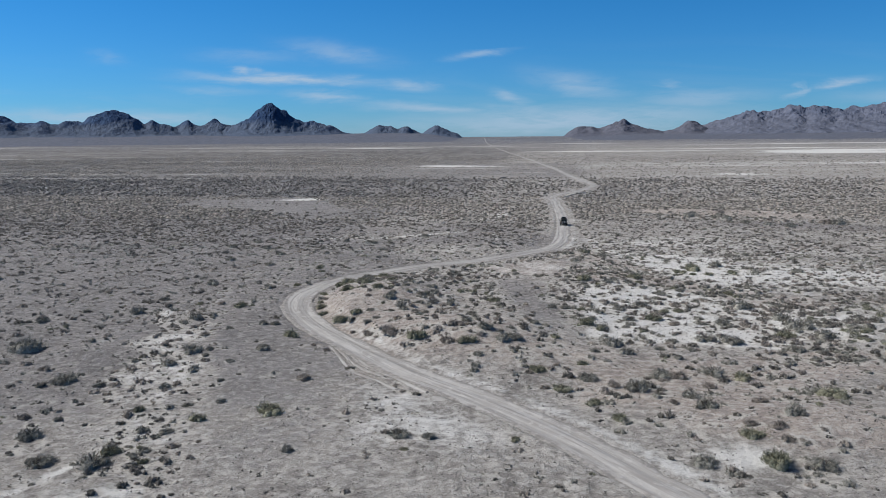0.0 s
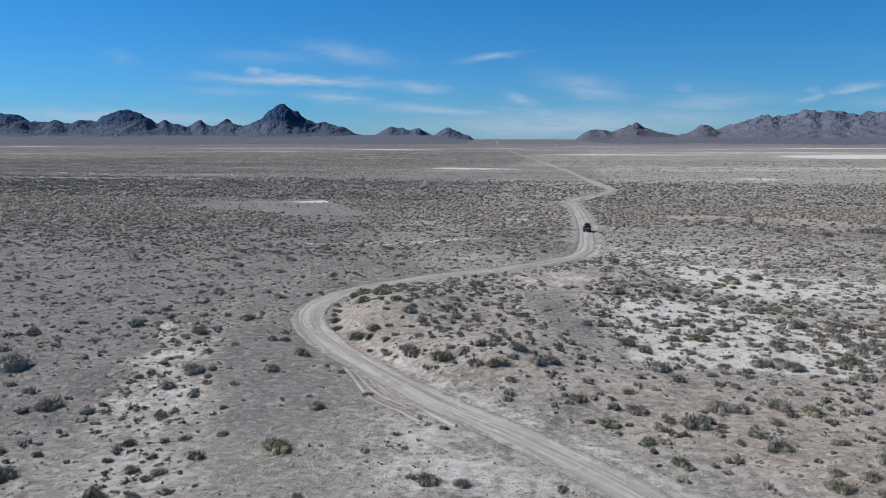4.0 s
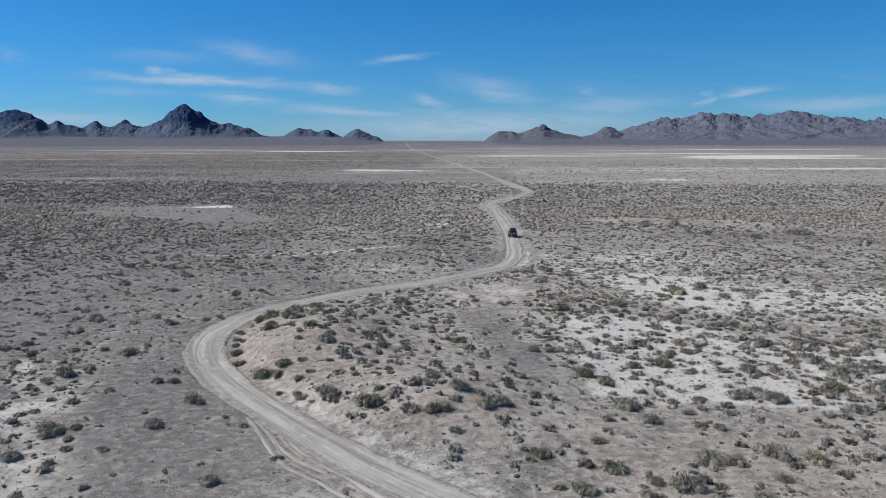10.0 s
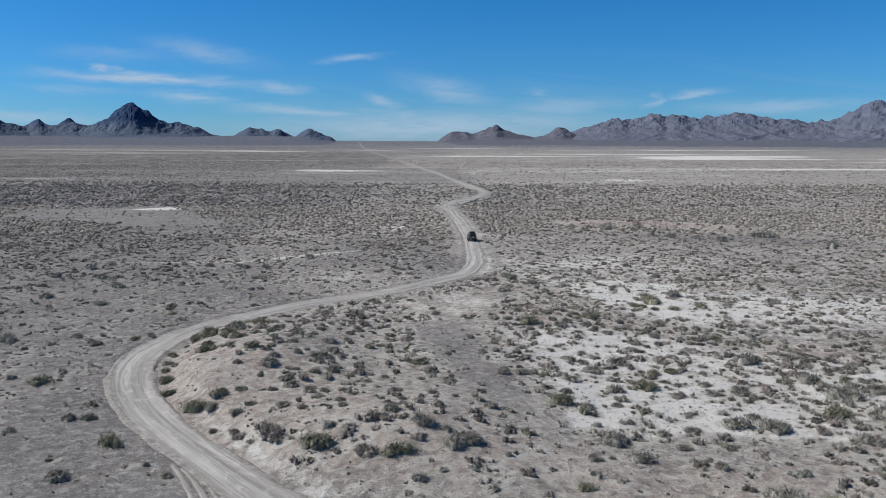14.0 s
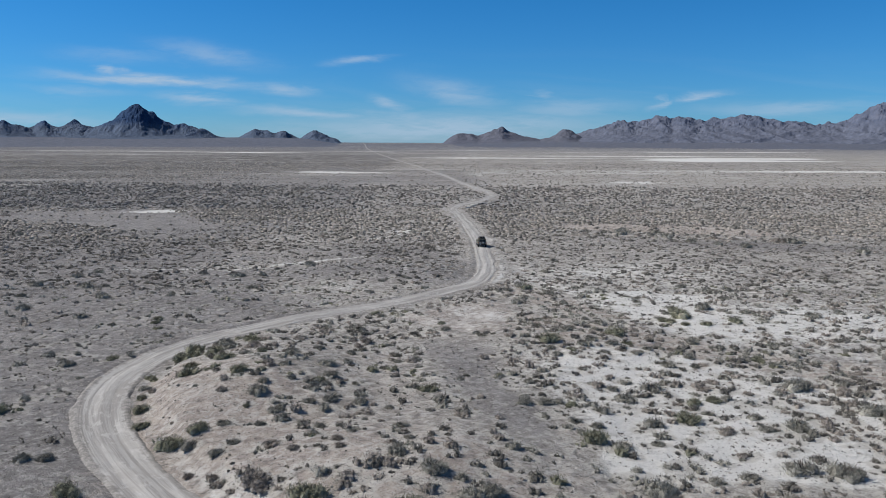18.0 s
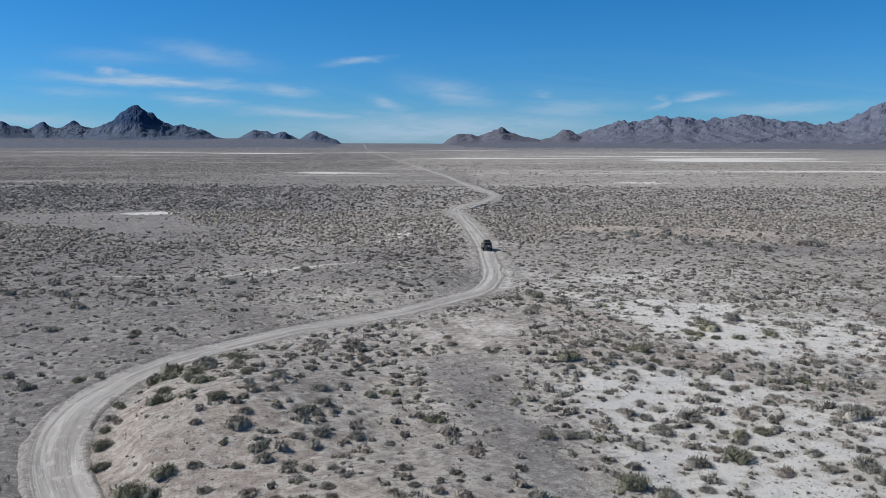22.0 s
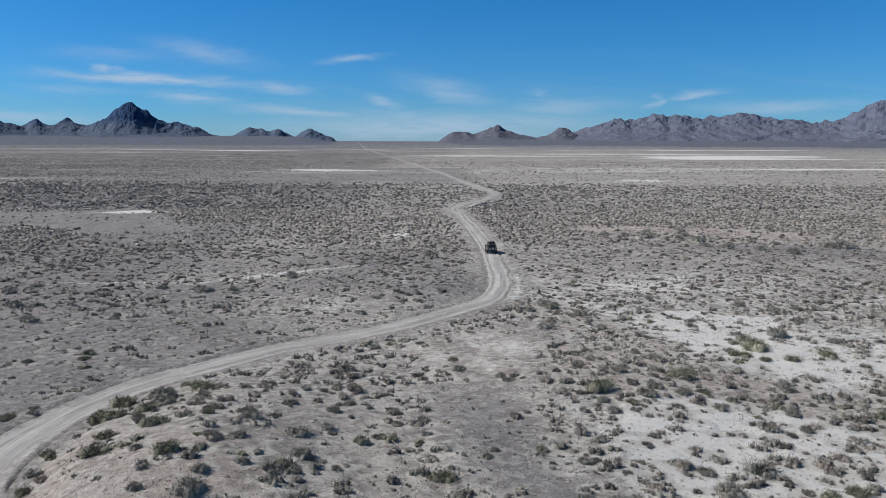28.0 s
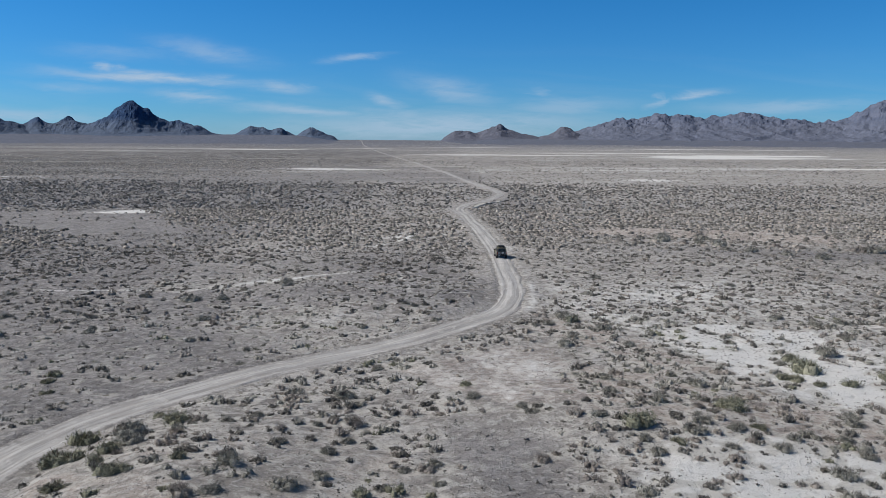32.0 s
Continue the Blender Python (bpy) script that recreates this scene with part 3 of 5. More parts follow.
    knoll = patch_of(x, y, SHRUB_KNOLL, 3.0, 2.0, 8)
    pale = pale + 0.20 * smooth(x, 0, 7) * smooth(y, 94, 104) * (1 - smooth(y, 170, 200)) * (1 - np.clip(ridge, 0, 1))
    pale = pale * (1 - 0.25 * smooth(x, -2, 6) * smooth(y, 120, 132) * (1 - smooth(y, 165, 190)))
    pale = np.maximum(pale * (1 - 0.6 * knoll), np.maximum(1.1 * white, lightish)) * (1 - 0.8 * tongue) * (1 - 0.6 * pavement)
    grav = np.maximum(grav * (1 - 0.45 * (1 - smooth(y, 82, 104))) * (1 - 0.9 * knoll) * (1 - 0.7 * patch_of(x, y, WEST_CLUSTERS, 3.0, 3.5, 7)), np.maximum(0.46 * tongue, 0.45 * pavement)) * (1 - white)
    grav = np.maximum(grav, 0.9 * patch_of(x, y, FAR_PAVEMENT, 4.0, 5.0, 11) * (1 - np.clip(pale, 0, 1)))
    beige = np.maximum(beige, 0.7 * patch_of(x, y, PALE_PAN, 1.6, 1.6, 6))
    beige = np.maximum(beige, np.maximum(0.42 * knoll, 1.1 * patch_of(x, y, BARE_KNOLL, 1.5, 1.5, 9))) * (1 - tongue) * (1 - 0.8 * white)
    return np.clip(pale, 0, 1.3), np.clip(grav, 0, 1.2) * (1 - 0.8 * np.clip(pale, 0, 1)), np.clip(beige, 0, 1.2)


# ---- mesh helpers ----
def mesh_from(name, verts, faces, mat, smooth_faces=False):
    """A mesh from arrays: faces all of one size."""
    me = bpy.data.meshes.new(name)
    verts, faces = np.asarray(verts, np.float32), np.asarray(faces, np.int32)
    n, k = faces.shape
    me.vertices.add(len(verts))
    me.vertices.foreach_set("co", verts.ravel())
    me.loops.add(n * k)
    me.loops.foreach_set("vertex_index", faces.ravel())
    me.polygons.add(n)
    me.polygons.foreach_set("loop_start", np.arange(0, n * k, k, dtype=np.int32))
    me.polygons.foreach_set("loop_total", np.full(n, k, np.int32))
    me.polygons.foreach_set("use_smooth", np.full(n, smooth_faces))
    me.update(calc_edges=True)
    me.materials.append(mat)
    return me


def grid_faces(rows, cols):
    i = np.arange(rows - 1)[:, None] * cols + np.arange(cols - 1)[None, :]
    return np.stack([i, i + 1, i + cols + 1, i + cols], -1).reshape(-1, 4)


def part(name, bm, material, parent, label=""):
    me = bpy.data.meshes.new(name)
    bm.to_mesh(me)
    bm.free()
    me.materials.append(material)
    ob = new(name, me)
    ob.parent = parent
    return tagged(ob, label)


# ---- ground ----
def lines(lo, hi, step, out_lo, out_hi, grow):
    mid = list(np.arange(lo, hi, step))
    up, s = [mid[-1]], step
    while up[-1] < out_hi:
        s *= grow
        up.append(up[-1] + s)
    dn, s = [mid[0]], step
    while dn[-1] > out_lo:
        s *= grow
        dn.append(dn[-1] - s)
    return np.array(dn[:0:-1] + mid + up[1:])


def build_ground(hummocks):
    gx, gy = lines(-62, 48, 0.55, -4800, 4800, 1.08), lines(46, 215, 0.52, -1500, 4850, 1.05)
    X, Y = np.meshgrid(gx, gy)
    Z = ground_z(X, Y)
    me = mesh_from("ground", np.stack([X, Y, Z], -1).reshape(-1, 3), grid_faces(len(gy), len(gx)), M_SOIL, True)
    pale, grav, beige = (a.ravel() for a in zone_masks(X, Y))
    sand = np.zeros(X.shape)
    hx, hy, hr = hummocks
    ix, iy = np.searchsorted(gx, hx), np.searchsorted(gy, hy)
    for ox, oy, wt in ((0, 0, 1.0), (-1, 0, 0.8), (-2, 0, 0.35), (1, 0, 0.5), (0, 1, 0.5), (0, -1, 0.8), (-1, -1, 0.6), (1, -1, 0.4)):
        np.add.at(sand, (np.clip(iy + oy, 0, len(gy) - 1), np.clip(ix + ox, 0, len(gx) - 1)), wt * np.clip(hr * 2.6, 0.3, 1.2))
    sand = np.clip(sand, 0, 1).ravel() * (np.abs(road_side(X, Y)).ravel() > 2.6) * ((1 - smooth(Y, 185, 212)) * smooth(X, -62, -52) * (1 - smooth(X, 38, 47))).ravel()
    col = np.stack([pale, grav, beige, sand], -1).astype(np.float32)
    a = me.attributes.new("zone", "FLOAT_COLOR", "POINT")
    a.data.foreach_set("color", col.ravel())
    scr = (smooth(np.hypot(X, Y - 30), 440, 850) * (1 - np.clip(pale.reshape(X.shape), 0, 1)) * (0.48 + 0.75 * smooth(-X, -20, 220))).astype(np.float32).ravel()
    b = me.attributes.new("scrub", "FLOAT", "POINT")
    b.data.foreach_set("value", scr)
    ob = new("ground", me)
    return tagged(ob, "grey gravelly desert soil with pale crusted patches", "ground", kind="structure")


def build_road():
    ys = np.concatenate([np.arange(-60, 45, 2.0), np.arange(45, 240, 0.5), np.arange(240, 480, 1.5), 480 * 1.02 ** np.arange(1, 118)])
    across = np.linspace(-2.3, 2.3, 25)
    slope = road_slope(ys)
    nx, ny = 1 / np.sqrt(1 + slope ** 2), -slope / np.sqrt(1 + slope ** 2)
    cx = road_x(ys)
    width = (1 + 0.10 * (fbm(ys, ys * 0, 14, 2, 71) - 0.5) + 0.30 * bell(cx, ys, -37, 105, 9, 14))[:, None]
    width = width * (1 - 0.16 * smooth(ys, 160, 172) * (1 - smooth(ys, 240, 300)))[:, None]
    width = width * np.interp(ys, [330, 420, 900], [1.0, 0.85, 0.62])[:, None]
    fray = (vnoise(ys[:, None] / 2.6, np.sign(across)[None, :] * 3.3 + ys[:, None] * 0, 91) - 0.5) * 0.9 + (vnoise(ys[:, None] / 0.8, np.sign(across)[None, :] * 5.1 + ys[:, None] * 0, 93) - 0.5) * 0.55
    A = across[None, :] * width + np.sign(across)[None, :] * np.clip(np.abs(across) - 1.4, 0, 1)[None, :] * fray * 1.1
    X, Y = cx[:, None] + A * nx[:, None], ys[:, None] + A * ny[:, None]
    ruts = -0.07 * (np.exp(-((np.abs(A) - 0.85) / 0.26) ** 2)) + 0.05 * np.exp(-(A / 0.3) ** 2)
    ruts = ruts + 0.10 * np.exp(-((np.abs(A) - 2.0) / 0.2) ** 2) * (0.4 + vnoise(ys / 2.2, ys * 0, 8))[:, None]
    edge = (-0.17 * smooth(np.abs(across), 1.6, 2.3))[None, :] + 0.10 * (fbm(X, Y, 1.6, 3, 97) - 0.5) * smooth(np.abs(across), 1.3, 1.9)[None, :]
    Z = road_z(ys)[:, None] + 0.05 + ruts + edge + (vnoise(X * 1.3, Y * 1.3, 14) - 0.5) * 0.05
    me = mesh_from("road", np.stack([X, Y, Z], -1).reshape(-1, 3), grid_faces(len(ys), len(across)), M_ROAD, True)
    run = np.concatenate([[0], np.cumsum(np.hypot(np.diff(cx), np.diff(ys)))])
    for nm, v in (("across", A), ("along", np.repeat(run[:, None], len(across), 1))):
        at = me.attributes.new(nm, "FLOAT", "POINT")
        at.data.foreach_set("value", v.astype(np.float32).ravel())
    return tagged(new("road", me), "winding pale dirt road with worn wheel ruts", "dirt road", kind="structure")



def side_track(points, half=0.27):
    """A wheel's rut pressed beside the road: a narrow trough with raised lips."""
    ys = np.arange(points[0][1], points[-1][1], -0.35)
    xs = hermite([p[1] for p in points][::-1], [p[0] for p in points][::-1])(ys)
    across = np.array([-2.2, -1.2, -0.6, 0.6, 1.2, 2.2]) * half
    drop = np.array([-0.04, 0.09, -0.06, -0.06, 0.08, -0.04])
    A = np.repeat(across[None, :], len(ys), 0) * (0.8 + 0.4 * vnoise(ys, ys * 0, 5))[:, None]
    X, Y = xs[:, None] + A * 0.85, ys[:, None] + A * 0.5
    Z = ground_z(X, Y) + 0.03 + drop[None, :]
    me = mesh_from("wheel_rut", np.stack([X, Y, Z], -1).reshape(-1, 3), grid_faces(len(ys), len(across)), M_ROAD, True)
    for nm, v in (("across", A + 1.7), ("along", np.repeat(ys[:, None], len(across), 1))):
        me.attributes.new(nm, "FLOAT", "POINT").data.foreach_set("value", v.astype(np.float32).ravel())
    return tagged(new("wheel_rut", me), "pale wheel rut pressed into the soil beside the road", "wheel track", kind="structure")


build_road()
side_track([(-27.0, 86.4), (-24.5, 82.0), (-22.2, 77.9), (-18.2, 73.9), (-14.9, 71.2)])
side_track([(-26.2, 86.0), (-24.2, 82.9), (-22.0, 79.3), (-17.6, 75.2)])
side_track([(-22.1, 81.4), (-20.5, 79.0), (-17.8, 76.2), (-12.7, 70.9)])


def strip(name, points, offsets, heights, mat, label, category, seed):
    """A narrow run of ground along a line of places, with the given section."""
    P = np.array(points, float)
    run = np.concatenate([[0], np.cumsum(np.hypot(*np.diff(P, axis=0).T))])
    q = np.arange(0, run[-1], 0.6)
    cx, cy = np.interp(q, run, P[:, 0]), np.interp(q, run, P[:, 1])
    tx, ty = np.gradient(cx), np.gradient(cy)
    n = np.hypot(tx, ty)
    wob = (vnoise(q / 2.3, q * 0, seed) - 0.5) * 0.9
    off = np.array(offsets)[None, :] + wob[:, None]
    X, Y = cx[:, None] - off * (ty / n)[:, None], cy[:, None] + off * (tx / n)[:, None]
    ends = np.clip(np.minimum(q, q[-1] - q) / 3.0, 0, 1)[:, None]
    Z = ground_z(X, Y) + np.array(heights)[None, :] * np.where(np.array(heights)[None, :] > 0, ends, 1) * (0.7 + 0.6 * vnoise(q / 3.1, q * 0, seed + 1))[:, None]
    me = mesh_from(name, np.stack([X, Y, Z], -1).reshape(-1, 3), grid_faces(len(q), len(offsets)), mat, False)
    for nm, v in (("across", off), ("along", np.repeat(q[:, None], len(offsets), 1))):
        me.attributes.new(nm, "FLOAT", "POINT").data.foreach_set("value", v.astype(np.float32).ravel())
    return tagged(new(name, me), label, category, kind="structure")


strip("eroded_bank", [(-1.5, 329), (1.2, 338), (4.5, 349), (9.5, 358), (13, 366)], [-0.2, 0.0, 0.25, 0.9, 2.4], [-0.2, 0.12, 0.40, 0.42, -0.1], M_SOIL,
      "steep eroded soil bank of a washed-out gully beside the road", "bank", 31)
strip("side_road", [(-3.5, 292), (-7, 288), (-11.5, 283), (-18, 277)], [-1.3, -0.6, 0.6, 1.3], [-0.05, 0.16, 0.16, -0.05], M_ROAD,
      "short pale dirt track that forks off the road", "dirt track", 33)


# ---- mountains ----
def mountain(label, crest, mat, seed, rough=0.3, dist=4350.0, depth=380.0):
    """crest: bearing in degrees and height in metres of the skyline's turning points."""
    bear, high = [c[0] for c in crest], [c[1] for c in crest]
    line = hermite([bear[0] - 2.2] + bear + [bear[-1] + 2.2], [0.0] + high + [0.0])
    az = np.arange(bear[0] - 2.2, bear[-1] + 2.2, 0.06)
    rr = np.linspace(-760, 300, 50)
    AZ, RR = np.meshgrid(np.radians(az), rr)
    D = dist + RR
    X, Y = D * np.sin(AZ), D * np.cos(AZ)
    along = AZ * dist
    lean = np.maximum(1 - np.abs(2 * fbm(along + 0.9 * RR, RR * 0.3, 190, 4, seed) - 1), 1 - np.abs(2 * fbm(along - 0.9 * RR, RR * 0.3, 230, 4, seed + 3) - 1))
    spur = np.clip(lean * 1.25 - 0.3, 0, 1)
    crag = 1 - np.abs(2 * fbm(along, RR, 60, 4, seed + 9) - 1)
    gully = 1 - np.abs(2 * fbm(along + 0.35 * RR, RR * 0.45, 95, 4, seed + 13) - 1)
    top = np.maximum(line(np.degrees(AZ)), 0)
    jag = top + np.minimum(top * 0.17, 18) * (2 * fbm(along, RR * 0.8, 36, 4, seed + 4) - 1)
    off = np.abs(RR - 60 * (fbm(along, RR * 0, 260, 2, seed + 2) - 0.5))
    reach = depth * (0.75 + 0.45 * spur) * (0.35 + 0.65 * np.clip(top / 120, 0, 1))
    t = np.clip(off / reach, 0, 1)
    shape = jag * ((1 - t) ** 1.5)
    steep = 0.22 + 0.78 * smooth(shape, 38, 95)
    Z = shape + np.minimum(top * 0.42, 52) * rough * steep * (0.55 * crag + 0.45 * gully - 0.6) * np.clip(t * 6, 0, 1) * (1 - t)
    # a smooth skirt of scree round the foot, wider than the rocks above it
    skirt = 0.50 * np.minimum(top, 110) * (1 - np.clip(off / 760.0, 0, 1)) ** 1.4 * (0.75 + 0.5 * fbm(along, RR * 0.25, 160, 3, seed + 21))
    Z = np.maximum(Z, skirt)
    Z = Z + 0.35 * np.minimum(Z, 22) - 11.0
    me = mesh_from("mountain", np.stack([X, Y, Z], -1).reshape(-1, 3), grid_faces(len(rr), len(az)), mat, False)
    return tagged(new("mountain", me), label, "mountain", "mountains on the horizon")


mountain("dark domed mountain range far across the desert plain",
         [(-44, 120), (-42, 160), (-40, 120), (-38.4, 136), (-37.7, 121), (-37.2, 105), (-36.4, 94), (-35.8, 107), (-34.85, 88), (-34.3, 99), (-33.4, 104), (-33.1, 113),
          (-32.84, 126), (-32.2, 146), (-31.5, 157), (-30.8, 146), (-30.15, 121), (-29.5, 95), (-28.9, 103), (-28.6, 92), (-27.9, 80)], M_HAZY_DARK, 3)
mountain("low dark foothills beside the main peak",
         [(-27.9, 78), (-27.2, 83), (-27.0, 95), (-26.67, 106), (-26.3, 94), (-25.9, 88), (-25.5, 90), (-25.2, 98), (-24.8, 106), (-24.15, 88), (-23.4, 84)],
         M_HAZY_DARK, 5, 0.35, 4390)
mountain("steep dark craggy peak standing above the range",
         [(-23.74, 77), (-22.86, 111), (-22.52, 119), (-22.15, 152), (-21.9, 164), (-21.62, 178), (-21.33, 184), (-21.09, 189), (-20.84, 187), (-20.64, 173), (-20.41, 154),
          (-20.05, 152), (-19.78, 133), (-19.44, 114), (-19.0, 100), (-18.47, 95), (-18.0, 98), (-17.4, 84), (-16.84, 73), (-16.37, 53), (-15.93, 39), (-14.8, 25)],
         M_HAZY_DARK, 7, 1.0, 4280, 330)
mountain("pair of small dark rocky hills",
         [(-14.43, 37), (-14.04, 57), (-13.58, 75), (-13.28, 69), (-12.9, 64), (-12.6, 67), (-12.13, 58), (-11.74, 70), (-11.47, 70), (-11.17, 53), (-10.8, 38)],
         M_HAZY_DARK, 11, 0.3, 4330)
mountain("small dark conical hill", [(-10.4, 29), (-10.0, 53), (-9.8, 62), (-9.37, 71), (-9.17, 62), (-8.8, 51), (-8.43, 36), (-7.9, 24), (-7.45, 3)], M_HAZY_DARK, 13, 0.3, 4360)
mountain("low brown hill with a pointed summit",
         [(-0.3, 12), (0.2, 40), (0.6, 55), (1.3, 54), (1.7, 58), (2.2, 50), (2.8, 66), (3.4, 84), (3.75, 91), (4.4, 70), (5.2, 48), (6.2, 31)], M_HAZY_BROWN, 17, 0.3, 4330)
mountain("small rounded dark knoll", [(6.9, 34), (7.6, 55), (8.0, 76), (8.5, 77), (9.1, 52), (9.6, 34)], M_HAZY_BROWN, 19, 0.2, 4300)
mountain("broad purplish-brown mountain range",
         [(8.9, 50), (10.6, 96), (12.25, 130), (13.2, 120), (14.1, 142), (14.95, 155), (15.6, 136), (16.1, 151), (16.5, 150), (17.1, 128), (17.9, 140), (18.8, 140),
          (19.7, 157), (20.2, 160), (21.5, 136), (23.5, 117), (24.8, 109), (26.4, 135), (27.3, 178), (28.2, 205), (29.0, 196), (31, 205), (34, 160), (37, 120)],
         M_HAZY_PALE, 23, 0.42, 4420, 560)


def fan(bear0, bear1, rise, taper, seed):
    """A long apron of gravel that slopes up to the feet of a range."""
    az, dd = np.radians(np.arange(bear0, bear1, 0.25)), np.linspace(2300, 4700, 60)
    AZ, D = np.meshgrid(az, dd)
    X, Y = D * np.sin(AZ), D * np.cos(AZ)
    ends = smooth(AZ, radians(bear0), radians(bear0 + taper)) * (1 - smooth(AZ, radians(bear1 - taper), radians(bear1)))
    Z = -3.2 + rise * ends * smooth(D, 2300, 4500) * (0.8 + 0.4 * fbm(AZ * 4300, D * 0.3, 500, 3, seed)) + (fbm(X, Y, 90, 3, seed) - 0.5) * 2
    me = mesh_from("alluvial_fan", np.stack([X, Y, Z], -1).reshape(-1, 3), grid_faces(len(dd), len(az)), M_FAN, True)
    return tagged(new("alluvial_fan", me), "long mauve-grey gravel slope at the foot of the mountains", "slope", kind="structure")


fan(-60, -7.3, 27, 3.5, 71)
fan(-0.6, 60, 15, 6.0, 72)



# ---- scrub ----
def blades(rng, n, length, width, squat, lumpy=0.40, inner=0.30):
    """Pointed leaf sprays over a lumpy dome of radius 1: n triangles."""
    lump = rng.normal(size=(5, 3))
    lump[:, 2] = np.abs(lump[:, 2]) * 0.7
    lump /= np.linalg.norm(lump, axis=1, keepdims=True)
    d = rng.normal(size=(n, 3))
    d[:, 2] = np.abs(d[:, 2]) * 0.95 - 0.08
    d /= np.linalg.norm(d, axis=1, keepdims=True)
    near = (d @ lump.T).max(1)
    r = (1.06 - lumpy + lumpy * near ** 3) * rng.uniform(inner, 1.08, n) ** 0.5
    tip = d * r[:, None]
    tip[:, 2] = np.maximum(tip[:, 2] * squat, 0.02)
    grow = d * 0.62 + np.array([0, 0, 0.25]) + rng.normal(size=(n, 3)) * 0.55
    grow /= np.linalg.norm(grow, axis=1, keepdims=True)
    root = tip - grow * (length * rng.uniform(0.7, 1.3, n))[:, None]
    root[:, 2] = np.maximum(root[:, 2], -0.05)
    side = np.cross(grow, d + rng.normal(size=(n, 3)) * 0.35)
    side /= np.linalg.norm(side, axis=1, keepdims=True)
    side *= (width * rng.uniform(0.6, 1.3, n))[:, None]
    v = np.stack([root + side, tip, root - side], 1).reshape(-1, 3)
    return v, np.arange(n * 3).reshape(-1, 3)


def dome(rng, sides, squat, size=0.8, caps=True):
    """A ragged low dome, all in triangles."""
    a = (np.arange(sides) + rng.uniform(-0.25, 0.25, sides)) / sides * 2 * math.pi
    r0, r1 = rng.uniform(0.75, 1.1, sides) * size, rng.uniform(0.45, 0.8, sides) * size
    low = np.stack([r0 * np.cos(a), r0 * np.sin(a), np.full(sides, -0.06)], -1)
    top = np.stack([r1 * np.cos(a), r1 * np.sin(a), rng.uniform(0.45, 0.85, sides) * squat * size], -1)
    i = np.arange(sides)
    j = (i + 1) % sides
    if not caps:
        tip = np.array([[rng.uniform(-0.2, 0.2), rng.uniform(-0.2, 0.2), 0.8 * squat * size]])
        return np.concatenate([low, tip]), np.stack([i, j, np.full(sides, sides)], -1)
    v = np.concatenate([low, top, [[0, 0, 0.85 * squat * size]]])
    f = np.concatenate([np.stack([i, j, j + sides], -1), np.stack([i, j + sides, i + sides], -1), np.stack([i + sides, j + sides, np.full(sides, 2 * sides)], -1)])
    return v, f


def bush(rng, lobes, sprays, length, width, squat, sides, spread=0.55, core=0.58):
    """A shrub of radius 1: ragged lobes of twiggy sprays round small cores, open at the edges."""
    V, F, off = [], [], 0
    turn = rng.uniform(0, 2 * math.pi)
    for i in range(lobes):
        a, out = turn + 2 * math.pi * (i + rng.uniform(-0.4, 0.4)) / lobes, spread * rng.uniform(0.35, 1.2) * (lobes > 1)
        size = rng.uniform(0.36, 0.66) if lobes > 1 else 0.9
        c = np.array([math.cos(a) * out, math.sin(a) * out, squat * rng.uniform(0.02, 0.25)])
        d = rng.normal(size=(sprays, 3))
        d[:, 2] = np.abs(d[:, 2]) * 0.9 + 0.12
        d /= np.linalg.norm(d, axis=1, keepdims=True)
        tip = c + d * np.array([1, 1, squat]) * (size * rng.uniform(0.55, 1.32, sprays))[:, None]
        tip[:, 2] = np.maximum(tip[:, 2], 0.03)
        grow = d * 0.8 + np.array([0, 0, 0.35]) + rng.normal(size=(sprays, 3)) * 0.35
        grow /= np.linalg.norm(grow, axis=1, keepdims=True)
        root = tip - grow * (length * rng.uniform(0.6, 1.3, sprays))[:, None]
        edge = np.cross(grow, rng.normal(size=(sprays, 3)))
        edge *= (width * rng.uniform(0.5, 1.3, sprays) / np.maximum(np.linalg.norm(edge, axis=1), 0.05))[:, None]
        v, f = np.stack([root + edge, tip, root - edge], 1).reshape(-1, 3), np.arange(sprays * 3).reshape(-1, 3)
        w, g = dome(rng, sides, squat, size * core)
        w = w + c * np.array([1, 1, 0.6])
        w[:sides, 2] = -0.05
        V += [v, w]
        F += [f + off, g + off + len(v)]
        off += len(v) + len(w)
    return np.concatenate(V), np.concatenate(F)


def joined(name, kinds, X, Y, R, mat, rng, label, sink=0.03, soft=True):
    """One mesh of many clumps at X, Y with radius R, from a few kinds."""
    Zg = ground_z(X, Y)
    pick = rng.integers(0, len(kinds), len(X))
    V, F, off = [], [], 0
    for ki, (kv, kf) in enumerate(kinds):
        s = np.where(pick == ki)[0]
        if not len(s):
            continue
        a = rng.uniform(0, 2 * math.pi, len(s))
        ca, sa, r = np.cos(a)[:, None], np.sin(a)[:, None], R[s][:, None]
        hz = rng.uniform(0.8, 1.25, len(s))[:, None]
        vx = (kv[None, :, 0] * ca - kv[None, :, 1] * sa) * r + X[s][:, None]
        vy = (kv[None, :, 0] * sa + kv[None, :, 1] * ca) * r + Y[s][:, None]
        vz = kv[None, :, 2] * r * hz + Zg[s][:, None] - sink
        V.append(np.stack([vx, vy, vz], -1).reshape(-1, 3))
        F.append((kf[None] + (np.arange(len(s)) * len(kv))[:, None, None] + off).reshape(-1, kf.shape[1]))
        off += len(s) * len(kv)
    me = mesh_from(name, np.concatenate(V), np.concatenate(F), mat, soft)
    return tagged(new(name, me), label, "shrubs", kind="stuff")


